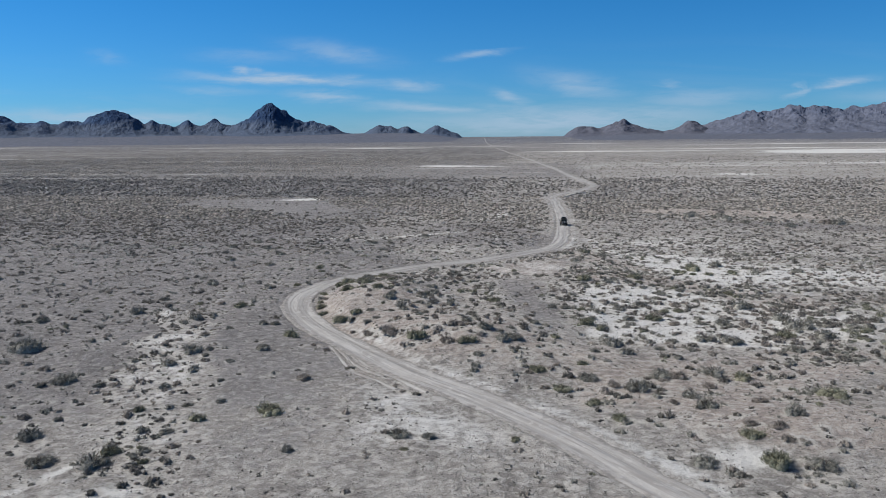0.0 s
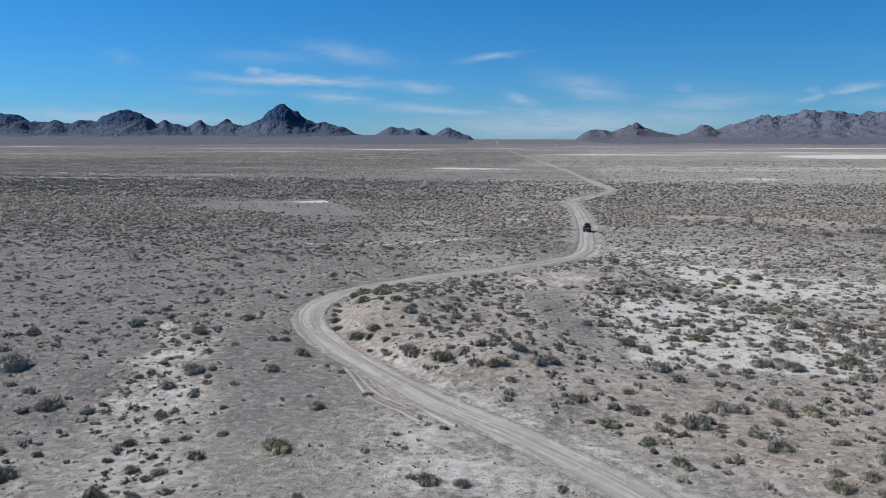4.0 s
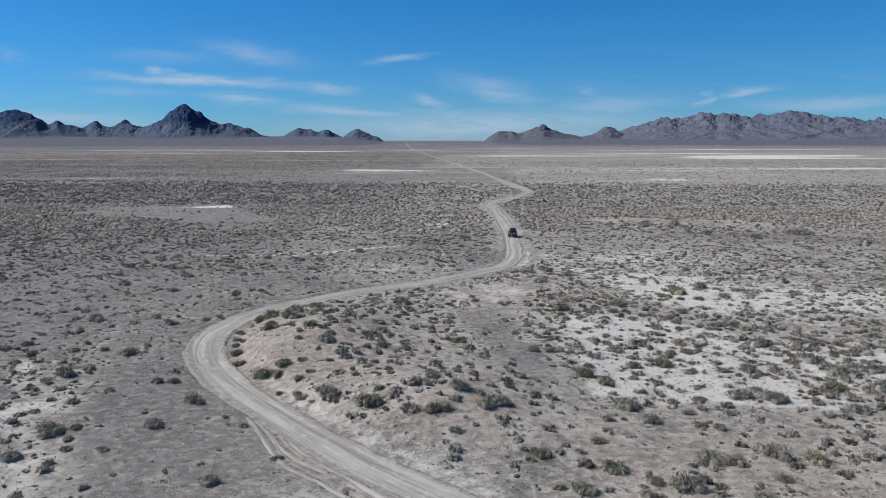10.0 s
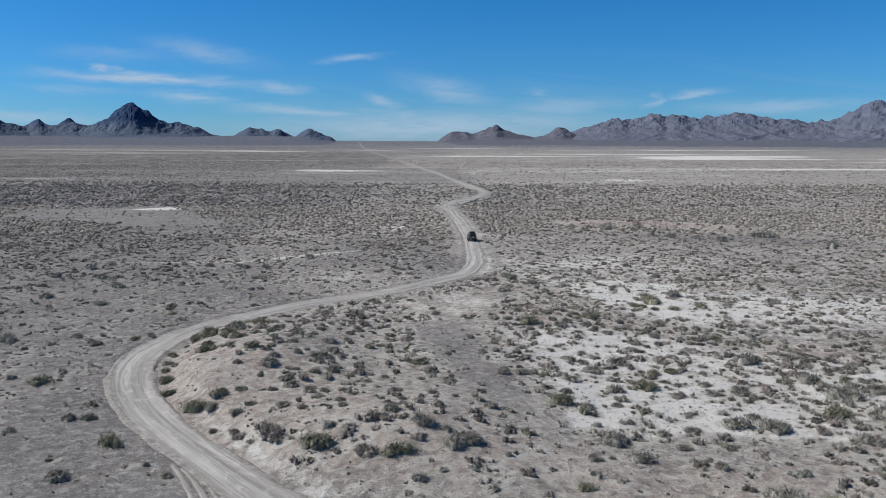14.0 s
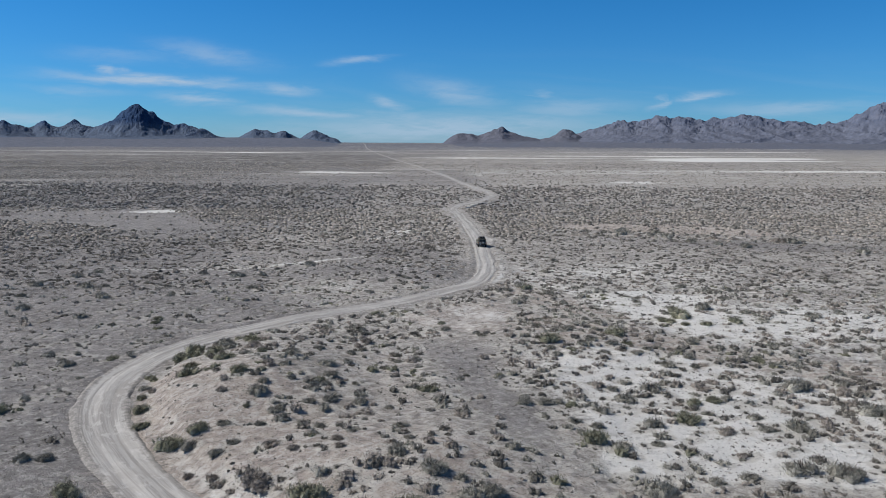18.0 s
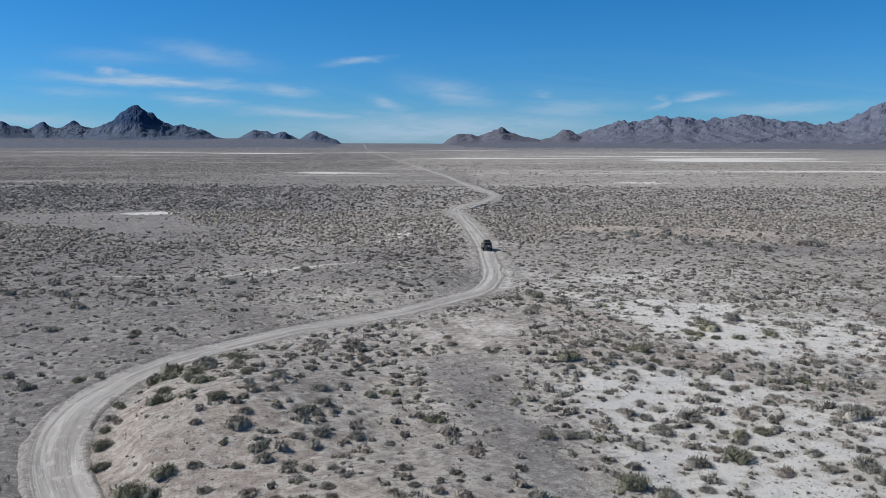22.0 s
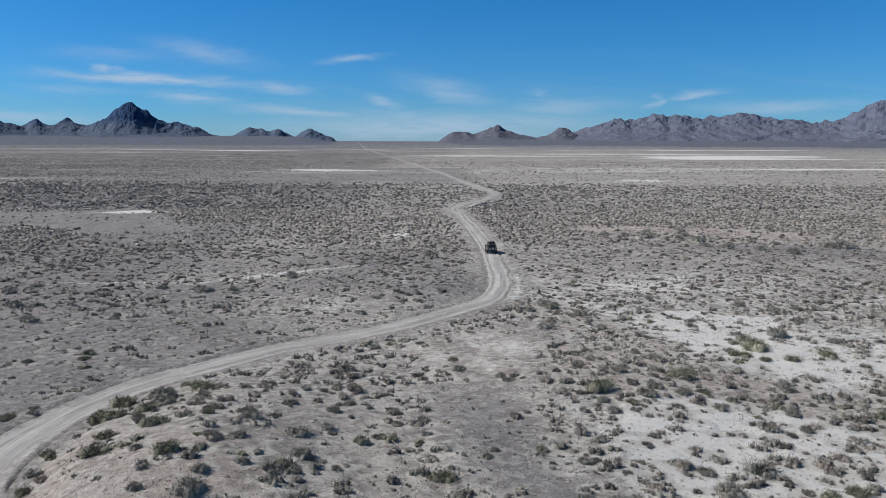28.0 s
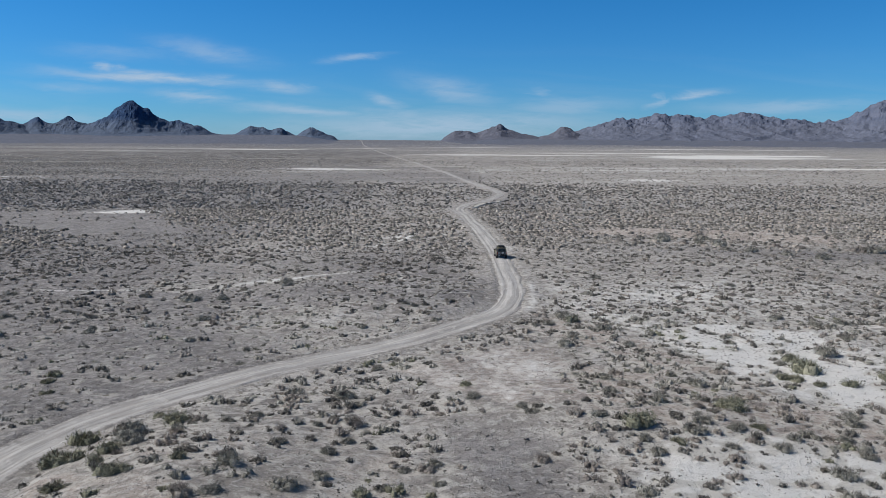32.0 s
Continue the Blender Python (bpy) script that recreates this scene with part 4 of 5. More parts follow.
# shrubs that stand out, by their look and from south to north: east, north, radius
GREEN_A = [(-31.7, 52.3, 0.40), (-35.3, 53.8, 0.82), (-12.4, 57.1, 0.30), (15.6, 58.3, 1.01), (-3.9, 60.6, 0.45), (-31.7, 61.3, 0.70), (14.9, 62.7, 0.83), (-38.1, 62.9, 0.58), (-26.1, 63.9, 1.12), (4.7, 66.5, 0.63), (2.7, 70.4, 0.77), (-0.2, 73.7, 0.93), (24.6, 74.5, 1.15), (-2.7, 79.4, 0.91), (17.6, 79.8, 0.89), (1.8, 82.1, 0.61), (-11.2, 85.9, 0.93), (-17.1, 87.4, 1.16), (-33.4, 89.8, 0.90), (26.3, 96.8, 1.31), (-29.0, 97.4, 0.97), (2.6, 98.0, 0.87), (-27.3, 98.5, 0.78), (-33.1, 102.0, 0.65), (-24.7, 102.3, 0.31), (11.6, 103.9, 1.22), (-46.4, 104.9, 0.90), (-34.5, 105.4, 0.68), (-53.2, 106.2, 0.61), (13.2, 108.2, 0.71)]
GREEN_B = [(-35.6, 108.5, 0.44), (15.1, 108.8, 0.72), (-10.2, 109.0, 0.72), (-27.2, 109.6, 0.75), (-32.2, 111.1, 0.81), (-36.3, 113.4, 0.46), (-36.9, 114.2, 0.48), (-33.0, 114.5, 0.67), (-30.1, 115.7, 0.80), (-26.9, 117.3, 0.48), (-32.3, 118.3, 0.61), (-34.5, 119.6, 0.94), (-32.5, 120.6, 0.69), (-35.8, 120.7, 1.04), (-43.7, 121.6, 0.59), (24.3, 122.5, 0.65), (4.8, 123.4, 0.53), (-35.8, 124.3, 1.04), (2.9, 126.2, 1.03), (11.5, 126.6, 0.59), (-30.4, 127.1, 0.91), (11.1, 130.7, 1.08), (-43.9, 135.6, 0.49), (-9.2, 137.1, 0.60), (24.2, 138.4, 0.63), (-45.5, 138.6, 0.63), (28.3, 139.8, 0.83), (19.1, 140.2, 0.57), (-45.7, 140.4, 0.64), (22.2, 142.6, 1.48)]
GREEN_C = [(3.8, 162.0, 0.75)]
GREEN_D = [(21.4, 138.4, 0.58), (20.1, 139.8, 0.64), (22.3, 146.1, 0.77)]
GREEN = GREEN_A + GREEN_B + GREEN_C + GREEN_D
SAGE_A = [(-39.7, 51.3, 1.06), (-35.2, 51.3, 1.25), (-32.8, 54.5, 0.51), (-21.6, 56.1, 0.55), (-44.1, 56.3, 1.17), (10.4, 57.7, 0.98), (19.0, 58.3, 1.02), (-35.4, 58.6, 0.62), (-33.2, 58.6, 0.59), (-44.0, 59.8, 0.48), (-38.2, 59.9, 0.51), (-11.0, 60.1, 0.56), (-13.5, 60.2, 0.86), (-34.4, 65.0, 0.58), (-31.7, 66.1, 0.48), (19.0, 66.4, 0.88), (-45.9, 69.1, 0.83), (-39.2, 69.6, 0.57), (-50.1, 69.7, 1.38), (12.4, 69.8, 1.16), (-34.6, 72.3, 0.43), (11.5, 72.6, 0.80), (6.9, 74.4, 1.35), (-42.6, 77.0, 0.79), (2.2, 77.1, 0.98), (-22.6, 78.0, 0.52), (-36.4, 78.7, 0.56), (9.5, 79.0, 1.17), (-46.8, 79.1, 0.59), (-62.2, 80.4, 1.81)]
SAGE_B = [(-40.2, 80.7, 0.48), (15.0, 80.7, 1.33), (-42.4, 82.1, 1.15), (-9.4, 82.5, 0.59), (-40.9, 83.2, 0.66), (-34.6, 83.8, 0.81), (12.1, 85.6, 0.59), (3.2, 86.6, 0.65), (26.6, 86.7, 0.65), (6.7, 86.9, 0.94), (-36.7, 86.9, 0.38), (-7.1, 87.3, 0.88), (-5.6, 88.2, 0.82), (-7.6, 89.4, 0.52), (10.5, 89.4, 0.62), (14.1, 89.6, 0.63), (-9.5, 89.9, 1.13), (5.4, 90.3, 1.14), (25.7, 90.8, 1.02), (9.8, 92.1, 0.64), (-42.5, 92.3, 0.56), (-11.9, 92.3, 0.74), (-69.2, 92.9, 1.03), (12.4, 93.0, 0.65), (19.4, 93.6, 1.24), (16.5, 94.2, 1.24), (-24.9, 94.4, 0.58), (-39.0, 94.9, 0.62), (-37.5, 95.3, 0.78), (-11.2, 95.3, 0.39)]
SAGE_C = [(-24.1, 96.0, 0.53), (-27.3, 96.4, 0.77), (-15.6, 97.0, 0.33), (30.6, 97.1, 1.28), (-49.6, 97.3, 1.36), (4.5, 97.3, 0.77), (7.4, 98.3, 0.60), (-12.0, 98.7, 0.66), (-16.6, 98.7, 0.38), (-18.2, 98.7, 0.48), (-22.9, 99.0, 0.55), (-59.1, 99.1, 1.02), (-25.7, 99.2, 0.56), (-19.7, 99.5, 0.59), (-21.3, 100.0, 0.71), (-15.0, 100.5, 0.29), (3.3, 100.9, 0.71), (29.0, 101.6, 1.55), (-22.2, 101.8, 0.71), (1.7, 101.9, 0.62), (17.1, 102.0, 0.67), (8.1, 102.4, 0.85), (19.8, 102.7, 1.38), (-13.3, 103.8, 0.41), (-19.9, 104.1, 0.52), (4.5, 104.7, 0.76), (-15.8, 104.7, 0.63), (17.3, 104.9, 0.70), (-18.3, 104.9, 0.85), (-24.5, 105.2, 0.89)]
SAGE_D = [(-1.9, 105.6, 0.75), (13.7, 105.6, 0.57), (-0.1, 106.1, 0.76), (28.0, 106.4, 1.29), (-24.4, 107.5, 0.63), (7.2, 108.3, 0.92), (-60.0, 108.4, 0.78), (-20.6, 108.5, 0.72), (-22.4, 109.0, 0.46), (-16.8, 109.7, 0.34), (1.4, 110.4, 0.42), (-19.2, 111.1, 0.70), (6.7, 111.5, 0.60), (10.3, 111.8, 1.03), (-23.6, 112.7, 0.61), (24.3, 113.1, 1.34), (-6.7, 113.7, 0.48), (-20.0, 114.5, 0.80), (-14.7, 115.8, 0.50), (18.5, 116.0, 0.67), (-18.3, 116.6, 0.55), (-23.8, 116.8, 0.89), (-54.2, 117.1, 0.56), (-13.5, 118.8, 0.42), (13.9, 119.2, 0.76), (-47.5, 119.4, 0.92), (-11.6, 120.0, 0.52), (-58.1, 120.6, 1.09), (-18.6, 121.3, 0.70), (-31.5, 121.8, 0.81)]
SAGE_E = [(-21.9, 122.2, 0.57), (-42.0, 122.4, 0.47), (-50.8, 122.6, 0.62), (-42.5, 123.4, 0.45), (-17.6, 123.8, 0.62), (-32.5, 124.2, 1.03), (6.4, 125.2, 0.85), (-26.6, 126.7, 0.62), (7.5, 126.8, 0.68), (-20.1, 126.9, 0.44), (19.2, 128.4, 0.86), (-24.9, 128.7, 0.46), (-4.5, 129.0, 0.64), (19.9, 130.1, 0.76), (-5.1, 130.4, 0.50), (5.5, 130.7, 0.66), (9.4, 132.4, 0.69), (2.2, 133.4, 0.61), (-8.6, 133.5, 0.68), (-19.3, 134.4, 0.86), (-23.3, 135.3, 0.70), (1.0, 137.6, 0.46), (-50.6, 138.0, 0.64), (-56.2, 141.5, 0.83), (-17.1, 142.8, 0.68), (-29.9, 143.2, 0.62), (20.8, 144.9, 0.54), (31.7, 145.2, 0.83), (27.1, 148.5, 1.45), (-37.4, 152.3, 0.57)]
SAGE_F = [(2.6, 154.1, 0.69), (19.4, 155.6, 0.60), (18.3, 156.8, 0.51), (-49.6, 156.9, 0.52), (-52.5, 157.0, 0.57), (-20.1, 158.3, 0.59), (-26.6, 158.4, 0.60), (-0.6, 159.5, 0.60), (-39.0, 162.0, 0.92), (3.0, 164.0, 1.05), (28.6, 164.2, 1.05), (-56.4, 165.3, 0.54), (-18.9, 165.6, 0.70), (-15.7, 167.9, 0.57), (-43.9, 173.2, 1.27), (-39.9, 173.7, 0.87), (-50.3, 174.8, 0.98), (-34.1, 186.6, 0.87), (70.4, 220.4, 1.98), (44.7, 240.6, 1.42), (37.0, 243.8, 1.56)]
SAGE_G = [(-7.3, 112.4, 0.42), (16.7, 119.2, 0.67), (3.1, 122.0, 0.56), (17.1, 122.3, 0.70), (11.7, 122.8, 0.68), (8.3, 123.0, 0.49), (2.7, 123.9, 0.57), (13.3, 124.7, 0.65), (16.9, 125.0, 0.58), (9.7, 125.9, 0.70), (6.2, 133.0, 0.66), (10.8, 138.0, 0.82), (3.3, 139.6, 0.68), (9.2, 140.7, 0.62), (6.8, 142.3, 0.51), (39.9, 143.7, 1.04), (36.8, 145.7, 0.72), (44.6, 145.9, 0.91), (-66.1, 145.9, 1.01), (-30.6, 148.6, 0.54), (1.5, 151.4, 0.88), (8.1, 152.0, 0.70), (18.8, 153.2, 0.73), (-58.7, 153.8, 1.04), (32.0, 154.4, 0.76), (-70.8, 154.4, 0.91), (-49.2, 155.3, 0.60), (6.9, 158.5, 0.91), (0.9, 160.2, 0.75), (31.5, 160.8, 0.80)]
SAGE_H = [(-12.1, 161.4, 0.59), (35.0, 161.9, 1.00), (-64.8, 162.1, 0.94), (-52.2, 162.5, 0.63), (-62.2, 162.5, 0.75), (-72.8, 162.6, 0.97), (40.4, 163.3, 0.65), (-14.7, 167.1, 0.62), (17.6, 167.7, 0.55), (-70.5, 171.2, 1.01), (-68.9, 175.9, 0.83), (8.6, 178.5, 0.78), (17.6, 179.8, 0.50), (-38.8, 180.4, 0.70), (-33.5, 183.8, 0.92), (30.6, 185.5, 0.74), (12.1, 192.8, 0.75), (33.9, 203.0, 0.59), (78.1, 204.0, 1.57), (56.4, 211.2, 1.67), (52.0, 215.8, 1.04), (47.6, 221.0, 1.33), (43.7, 223.0, 0.93), (44.6, 230.6, 1.53), (-112.5, 230.8, 1.07), (41.6, 233.8, 1.40), (35.1, 237.2, 1.56), (-17.0, 239.5, 0.84), (-91.3, 241.1, 0.92), (-100.2, 248.5, 0.80)]
SAGE = SAGE_A + SAGE_B + SAGE_C + SAGE_D + SAGE_E + SAGE_F + SAGE_G + SAGE_H
DRY_A = [(-30.9, 55.6, 0.51), (-29.5, 57.0, 0.33), (-47.5, 60.0, 0.61), (17.3, 61.7, 0.59), (17.1, 63.9, 0.85), (15.1, 64.7, 0.68), (9.8, 70.8, 0.47), (17.4, 71.1, 0.80), (-26.0, 73.1, 0.84), (-54.9, 73.3, 0.65), (-2.0, 74.0, 0.59), (4.7, 74.9, 0.68), (13.8, 75.9, 0.67), (-3.7, 78.3, 0.56), (-39.3, 78.7, 0.51), (11.3, 78.8, 0.86), (0.1, 79.9, 0.52), (-27.1, 84.2, 0.46), (-29.2, 85.8, 0.36), (-13.4, 85.9, 0.99), (-44.4, 89.3, 0.60), (-21.0, 89.6, 1.09), (-46.7, 89.8, 0.56), (-24.4, 91.8, 0.51), (-47.3, 92.5, 0.57), (-26.3, 92.6, 0.46), (-16.0, 93.7, 0.45), (-19.3, 93.9, 0.46), (-12.5, 94.4, 0.44), (-21.1, 95.1, 0.65)]
DRY_B = [(-16.4, 95.3, 0.50), (13.8, 101.5, 0.87), (-27.5, 105.2, 0.48), (-35.1, 109.9, 0.44), (-25.0, 112.1, 0.78), (-31.6, 119.8, 0.37), (-4.6, 120.9, 0.58), (-3.6, 121.8, 0.40), (-29.2, 123.8, 0.54), (-17.6, 127.6, 0.72)]
DRY_C = [(15.9, 125.2, 0.48), (8.3, 130.3, 0.54), (4.0, 136.6, 0.66), (4.5, 141.7, 0.79), (67.7, 220.9, 1.66), (59.1, 225.5, 0.97), (55.2, 228.5, 1.12), (38.2, 232.6, 0.97), (45.5, 246.3, 1.20)]
DRY = DRY_A + DRY_B + DRY_C


def density(x, y):
    """Clumps to the square metre, and their mean radius."""
    x, y = np.asarray(x, float), np.asarray(y, float)
    side = road_side(x, y)
    patch = smooth(fbm(x, y, 9, 3, 51), 0.36, 0.60)
    fine = smooth(fbm(x, y, 4, 2, 57), 0.35, 0.62)
    band = smooth(fbm(x * 0.14, y, 55, 3, 66), 0.36, 0.62)
    east = smooth(side, 0, 3)
    near = 1 - smooth(y, 150, 180)
    # west of the road: bare pavement with tufts, thicker on the pale mottled ground
    d = (1 - east) * near * (0.06 + 0.22 * patch * fine + 0.16 * smooth(-x, 38, 60) + 0.16 * smooth(y, 105, 140))
    d = d + (1 - east) * 0.75 * patch_of(x, y, WEST_CLUSTERS, 3.0, 3.5, 7) * (0.4 + 0.8 * fine)
    d = d + 0.20 * bell(x, y, -27, 163, 15, 12) * (0.3 + fine)
    # east of the road
    d = d + east * near * (0.06 + 0.12 * patch) * (1 - smooth(y, 84, 92)) + east * near * 0.72 * smooth(y, 84, 92) * (0.55 + 0.55 * fine)
    r = 0.32 + 0.11 * east * near
    knoll = patch_of(x, y, SHRUB_KNOLL, 3.0, 2.0, 8)
    d = d * (1 - knoll) + knoll * 0.40 * (0.6 + 0.6 * fine)
    r = r + 0.05 * knoll
    thick = bell(x, y, 33, 103, 10, 14)
    d, r = d + 0.30 * thick, r + 0.16 * thick
    ridge = 0.0
    for pts, wide in RIDGES:
        ridge = ridge + trail(x, y, pts, wide * 1.1)
    d = d + 0.40 * np.clip(ridge, 0, 1)
    bare = np.maximum(0.93 * patch_of(x, y, GRAVEL_TONGUE, 1.2, 1.2, 1), 0.9 * patch_of(x, y, PALE_PAN, 1.6, 1.6, 6))
    bare = np.maximum(bare, np.maximum(0.85 * patch_of(x, y, BARE_KNOLL, 1.5, 1.5, 9), 0.9 * patch_of(x, y, GREY_PAVEMENT, 2.5, 3.0, 2)))
    bare = np.maximum(bare, np.maximum(0.30 * patch_of(x, y, WHITE_CRUST, 1.5, 2.6, 3), 0.65 * patch_of(x, y, WHITE_WASH, 1.2, 2.0, 4)))
    d = d * (1 - bare)
    # the flats beyond: patches that close up into a carpet of low brush, then thin out again
    mid = smooth(y, 150, 180)
    d = d + mid * (0.42 + 0.36 * patch) * smooth(side, 2, 5) * (1 - 0.35 * smooth(y, 170, 210) * (1 - smooth(y, 215, 250)))
    d = d + mid * (0.24 + 0.50 * patch + 0.30 * smooth(-x, 40, 90)) * smooth(-side, 3, 7)
    pave = 0.95 * patch_of(x, y, FAR_PAVEMENT, 4.0, 5.0, 11) + 0.7 * trail(x, y, [(-83, 262), (-50, 232)], 6) + 0.8 * bell(x, y, -112, 318, 12, 7)
    pave = pave + 0.85 * trail(x, y, [(26, 252), (40, 249), (52, 246), (68, 238)], 5.0) + 0.45 * bell(x, y, -30, 178, 16, 7)
    carpet = smooth(y, 205, 260) * (1 - smooth(y, 430, 490))
    d = d * (1 - (0.2 + 0.4 * smooth(y, 310, 350)) * carpet) + carpet * (0.19 + 0.14 * band) * (1 - 0.45 * smooth(y, 310, 350))
    d = d * (1 - np.clip(pave, 0, 0.95)) + 0.30 * bell(x, y, -13, 200, 10, 22) * smooth(-side, 3, 6)
    d = d * (1 - 0.90 * smooth(y, 430, 490)) * (1 - 0.8 * smooth(y, 800, 1000))
    d = d + 0.10 * smooth(y, 500, 560) * (1 - smooth(y, 760, 900)) * band * smooth(-x, -40, 60)
    d = d + 0.34 * smooth(-x, 70, 190) * smooth(y, 450, 510) * (1 - smooth(y, 640, 800)) * (0.35 + 0.9 * band)
    playa = 0.0
    for px, py, rx, ry in FLATS:
        playa = playa + bell(x, y, px, py, rx, ry)
    d = d * (1 - 0.9 * np.clip(playa, 0, 1))
    d = np.where(np.abs(side) < 2.7 + 1.3 * vnoise(x, y, 77), 0, d)
    r = r + 0.10 * smooth(y, 140, 170) + 0.03 * smooth(y, 300, 450)
    return d, r


STAND_OUT = np.array(GREEN + SAGE + DRY)


def clear_of(x, y, r):
    """Which places keep clear of the shrubs that stand out."""
    ok = np.ones(len(x), bool)
    for sx, sy, sr in STAND_OUT:
        ok &= (x - sx) ** 2 + (y - sy) ** 2 > (0.75 * (sr + r)) ** 2
    return ok


def scatter(rng, y0, y1, xa, xb, per):
    """Random places in a fan between two northings: xa, xb give its sides' slope and offset."""
    area_x = max(abs(xa[0] * y1 + xa[1]), abs(xb[0] * y1 + xb[1]))
    n = int(2 * area_x * (y1 - y0) * per)
    x, y = rng.uniform(-area_x, area_x, n), rng.uniform(y0, y1, n)
    ok = (x > xa[0] * y + xa[1]) & (x < xb[0] * y + xb[1])
    x, y = x[ok], y[ok]
    d, r = density(x, y)
    ok = rng.uniform(0, per, len(x)) < d
    x, y, r = x[ok], y[ok], np.minimum(r[ok] * np.exp(rng.normal(0, 0.48, ok.sum())), 0.8)
    if y0 < 300:
        ok = clear_of(x, y, r)
        x, y, r = x[ok], y[ok], r[ok]
    return x, y, r


rng = np.random.default_rng(7)
FAN_W, FAN_E = (-0.81, -4.0), (0.58, -4.0)
near_kinds = [bush(rng, int(rng.integers(3, 7)), 32, 0.38, 0.044, 0.90, 4, 0.55, 0.68) for _ in range(14)]
half_kinds = [bush(rng, int(rng.integers(3, 5)), 17, 0.42, 0.064, 0.88, 4, 0.55, 0.70) for _ in range(12)]
mid_kinds = [bush(rng, int(rng.integers(2, 4)), 10, 0.44, 0.095, 0.80, 4, 0.5, 0.76) for _ in range(10)]
flat_kinds = [bush(rng, 1, 4, 0.55, 0.20, 0.66, 4, 0.42, 1.0) for _ in range(10)]
carpet_kinds = [bush(rng, 1, 3, 0.60, 0.26, 0.70, 3, 0.42, 0.95) for _ in range(10)]
far_kinds = [dome(rng, 4, 0.62, 1.1, False) for _ in range(8)]

spots = [], [], []
for y0, y1, kinds in ((44, 132, near_kinds), (132, 165, half_kinds)):
    x, y, r = scatter(rng, y0, y1, FAN_W, FAN_E, 1.2)
    for store, more in zip(spots, (x, y, r)):
        store.append(more)
    tone = fbm(x, y, 5, 2, 61) + rng.uniform(-0.25, 0.25, len(x))
    for lo, hi, mat, nm, lab in ((-9, 0.40, M_DRY, "dry_brush", "low grey-brown dry desert brush"), (0.40, 0.62, M_BRUSH_SHADED, "dark_brush", "low dark grey desert brush"),
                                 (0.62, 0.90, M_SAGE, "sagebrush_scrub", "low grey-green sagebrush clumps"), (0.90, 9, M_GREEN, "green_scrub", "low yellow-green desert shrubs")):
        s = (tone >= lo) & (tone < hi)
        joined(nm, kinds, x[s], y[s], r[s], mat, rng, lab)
for y0, y1, kinds in ((165, 220, mid_kinds), (220, 330, flat_kinds)):
    x, y, r = scatter(rng, y0, y1, FAN_W, FAN_E, 1.5)
    for store, more in zip(spots, (x, y, r)):
        store.append(more)
    s = rng.uniform(0, 1, len(x)) < 0.66
    joined("sagebrush_scrub", kinds, x[s], y[s], r[s], M_BRUSH_SHADED, rng, "dark grey-green scrub across the flats")
    joined("dry_brush", kinds, x[~s], y[~s], r[~s], M_DRY, rng, "brown dry brush across the flats")
for y0, y1, per, kinds in ((330, 490, 0.9, carpet_kinds), (490, 1000, 0.45, far_kinds)):
    x, y, r = scatter(rng, y0, y1, FAN_W, FAN_E, per)
    s = rng.uniform(0, 1, len(x)) < 0.62
    joined("distant_scrub", kinds, x[s], y[s], r[s] * 1.2, M_BRUSH_SHADED, rng, "distant low grey desert scrub", 0.03, False)
    joined("distant_scrub", kinds, x[~s], y[~s], r[~s] * 1.2, M_DRY, rng, "distant low brown desert scrub", 0.03, False)
# taller bushes spaced out along the edge of the far white flats
n = 1500
x, y = rng.uniform(40, 560, n), rng.uniform(520, 860, n)
lie = (rng.uniform(0, 1, n) < smooth(fbm(x * 0.5, y, 60, 2, 37), 0.40, 0.60)) & (x < FAN_E[0] * y)
joined("distant_bushes", far_kinds, x[lie], y[lie], rng.uniform(0.7, 1.5, lie.sum()), M_BRUSH_SHADED, rng, "dark bushes spaced along the far white flats", 0.05, False)
x, y, r = scatter(rng, -20, 44, (-0.2, -40.0), (0.2, 40.0), 1.2)
joined("sagebrush_scrub", flat_kinds, x, y, r, M_SAGE, rng, "low grey-green sagebrush clumps")
build_ground([np.concatenate([*store, STAND_OUT[:, i]]) for i, store in enumerate(spots)])
# small tufts on all open ground
n = 120000
x, y = rng.uniform(-185, 160, n), rng.uniform(44, 250, n)
lie = (x > FAN_W[0] * y + FAN_W[1]) & (x < FAN_E[0] * y + FAN_E[1]) & (np.abs(road_side(x, y)) > 2.6 + 1.5 * vnoise(x, y, 79))
lie &= rng.uniform(0, 1, n) < 0.20 + 0.80 * smooth(fbm(x, y, 5, 3, 83), 0.40, 0.60) - 0.35 * patch_of(x, y, GREY_PAVEMENT, 2.5, 3.0, 2) - 0.8 * patch_of(x, y, PALE_PAN, 1.6, 1.6, 6)
x, y = x[lie], y[lie]
r = np.minimum(0.12 * np.exp(rng.normal(0, 0.45, len(x))), 0.34) * (1 + 0.5 * smooth(y, 110, 190))
s = y < 120
for pick, kinds in ((s, [bush(rng, 1, 6, 0.7, 0.14, 0.8, 3) for _ in range(8)]), (~s, [blades(rng, 6, 0.8, 0.28, 0.8) for _ in range(8)])):
    joined("grass_tufts", kinds, x[pick], y[pick], r[pick], M_BRUSH_SHADED, rng, "small dry tufts on bare soil", 0.01)

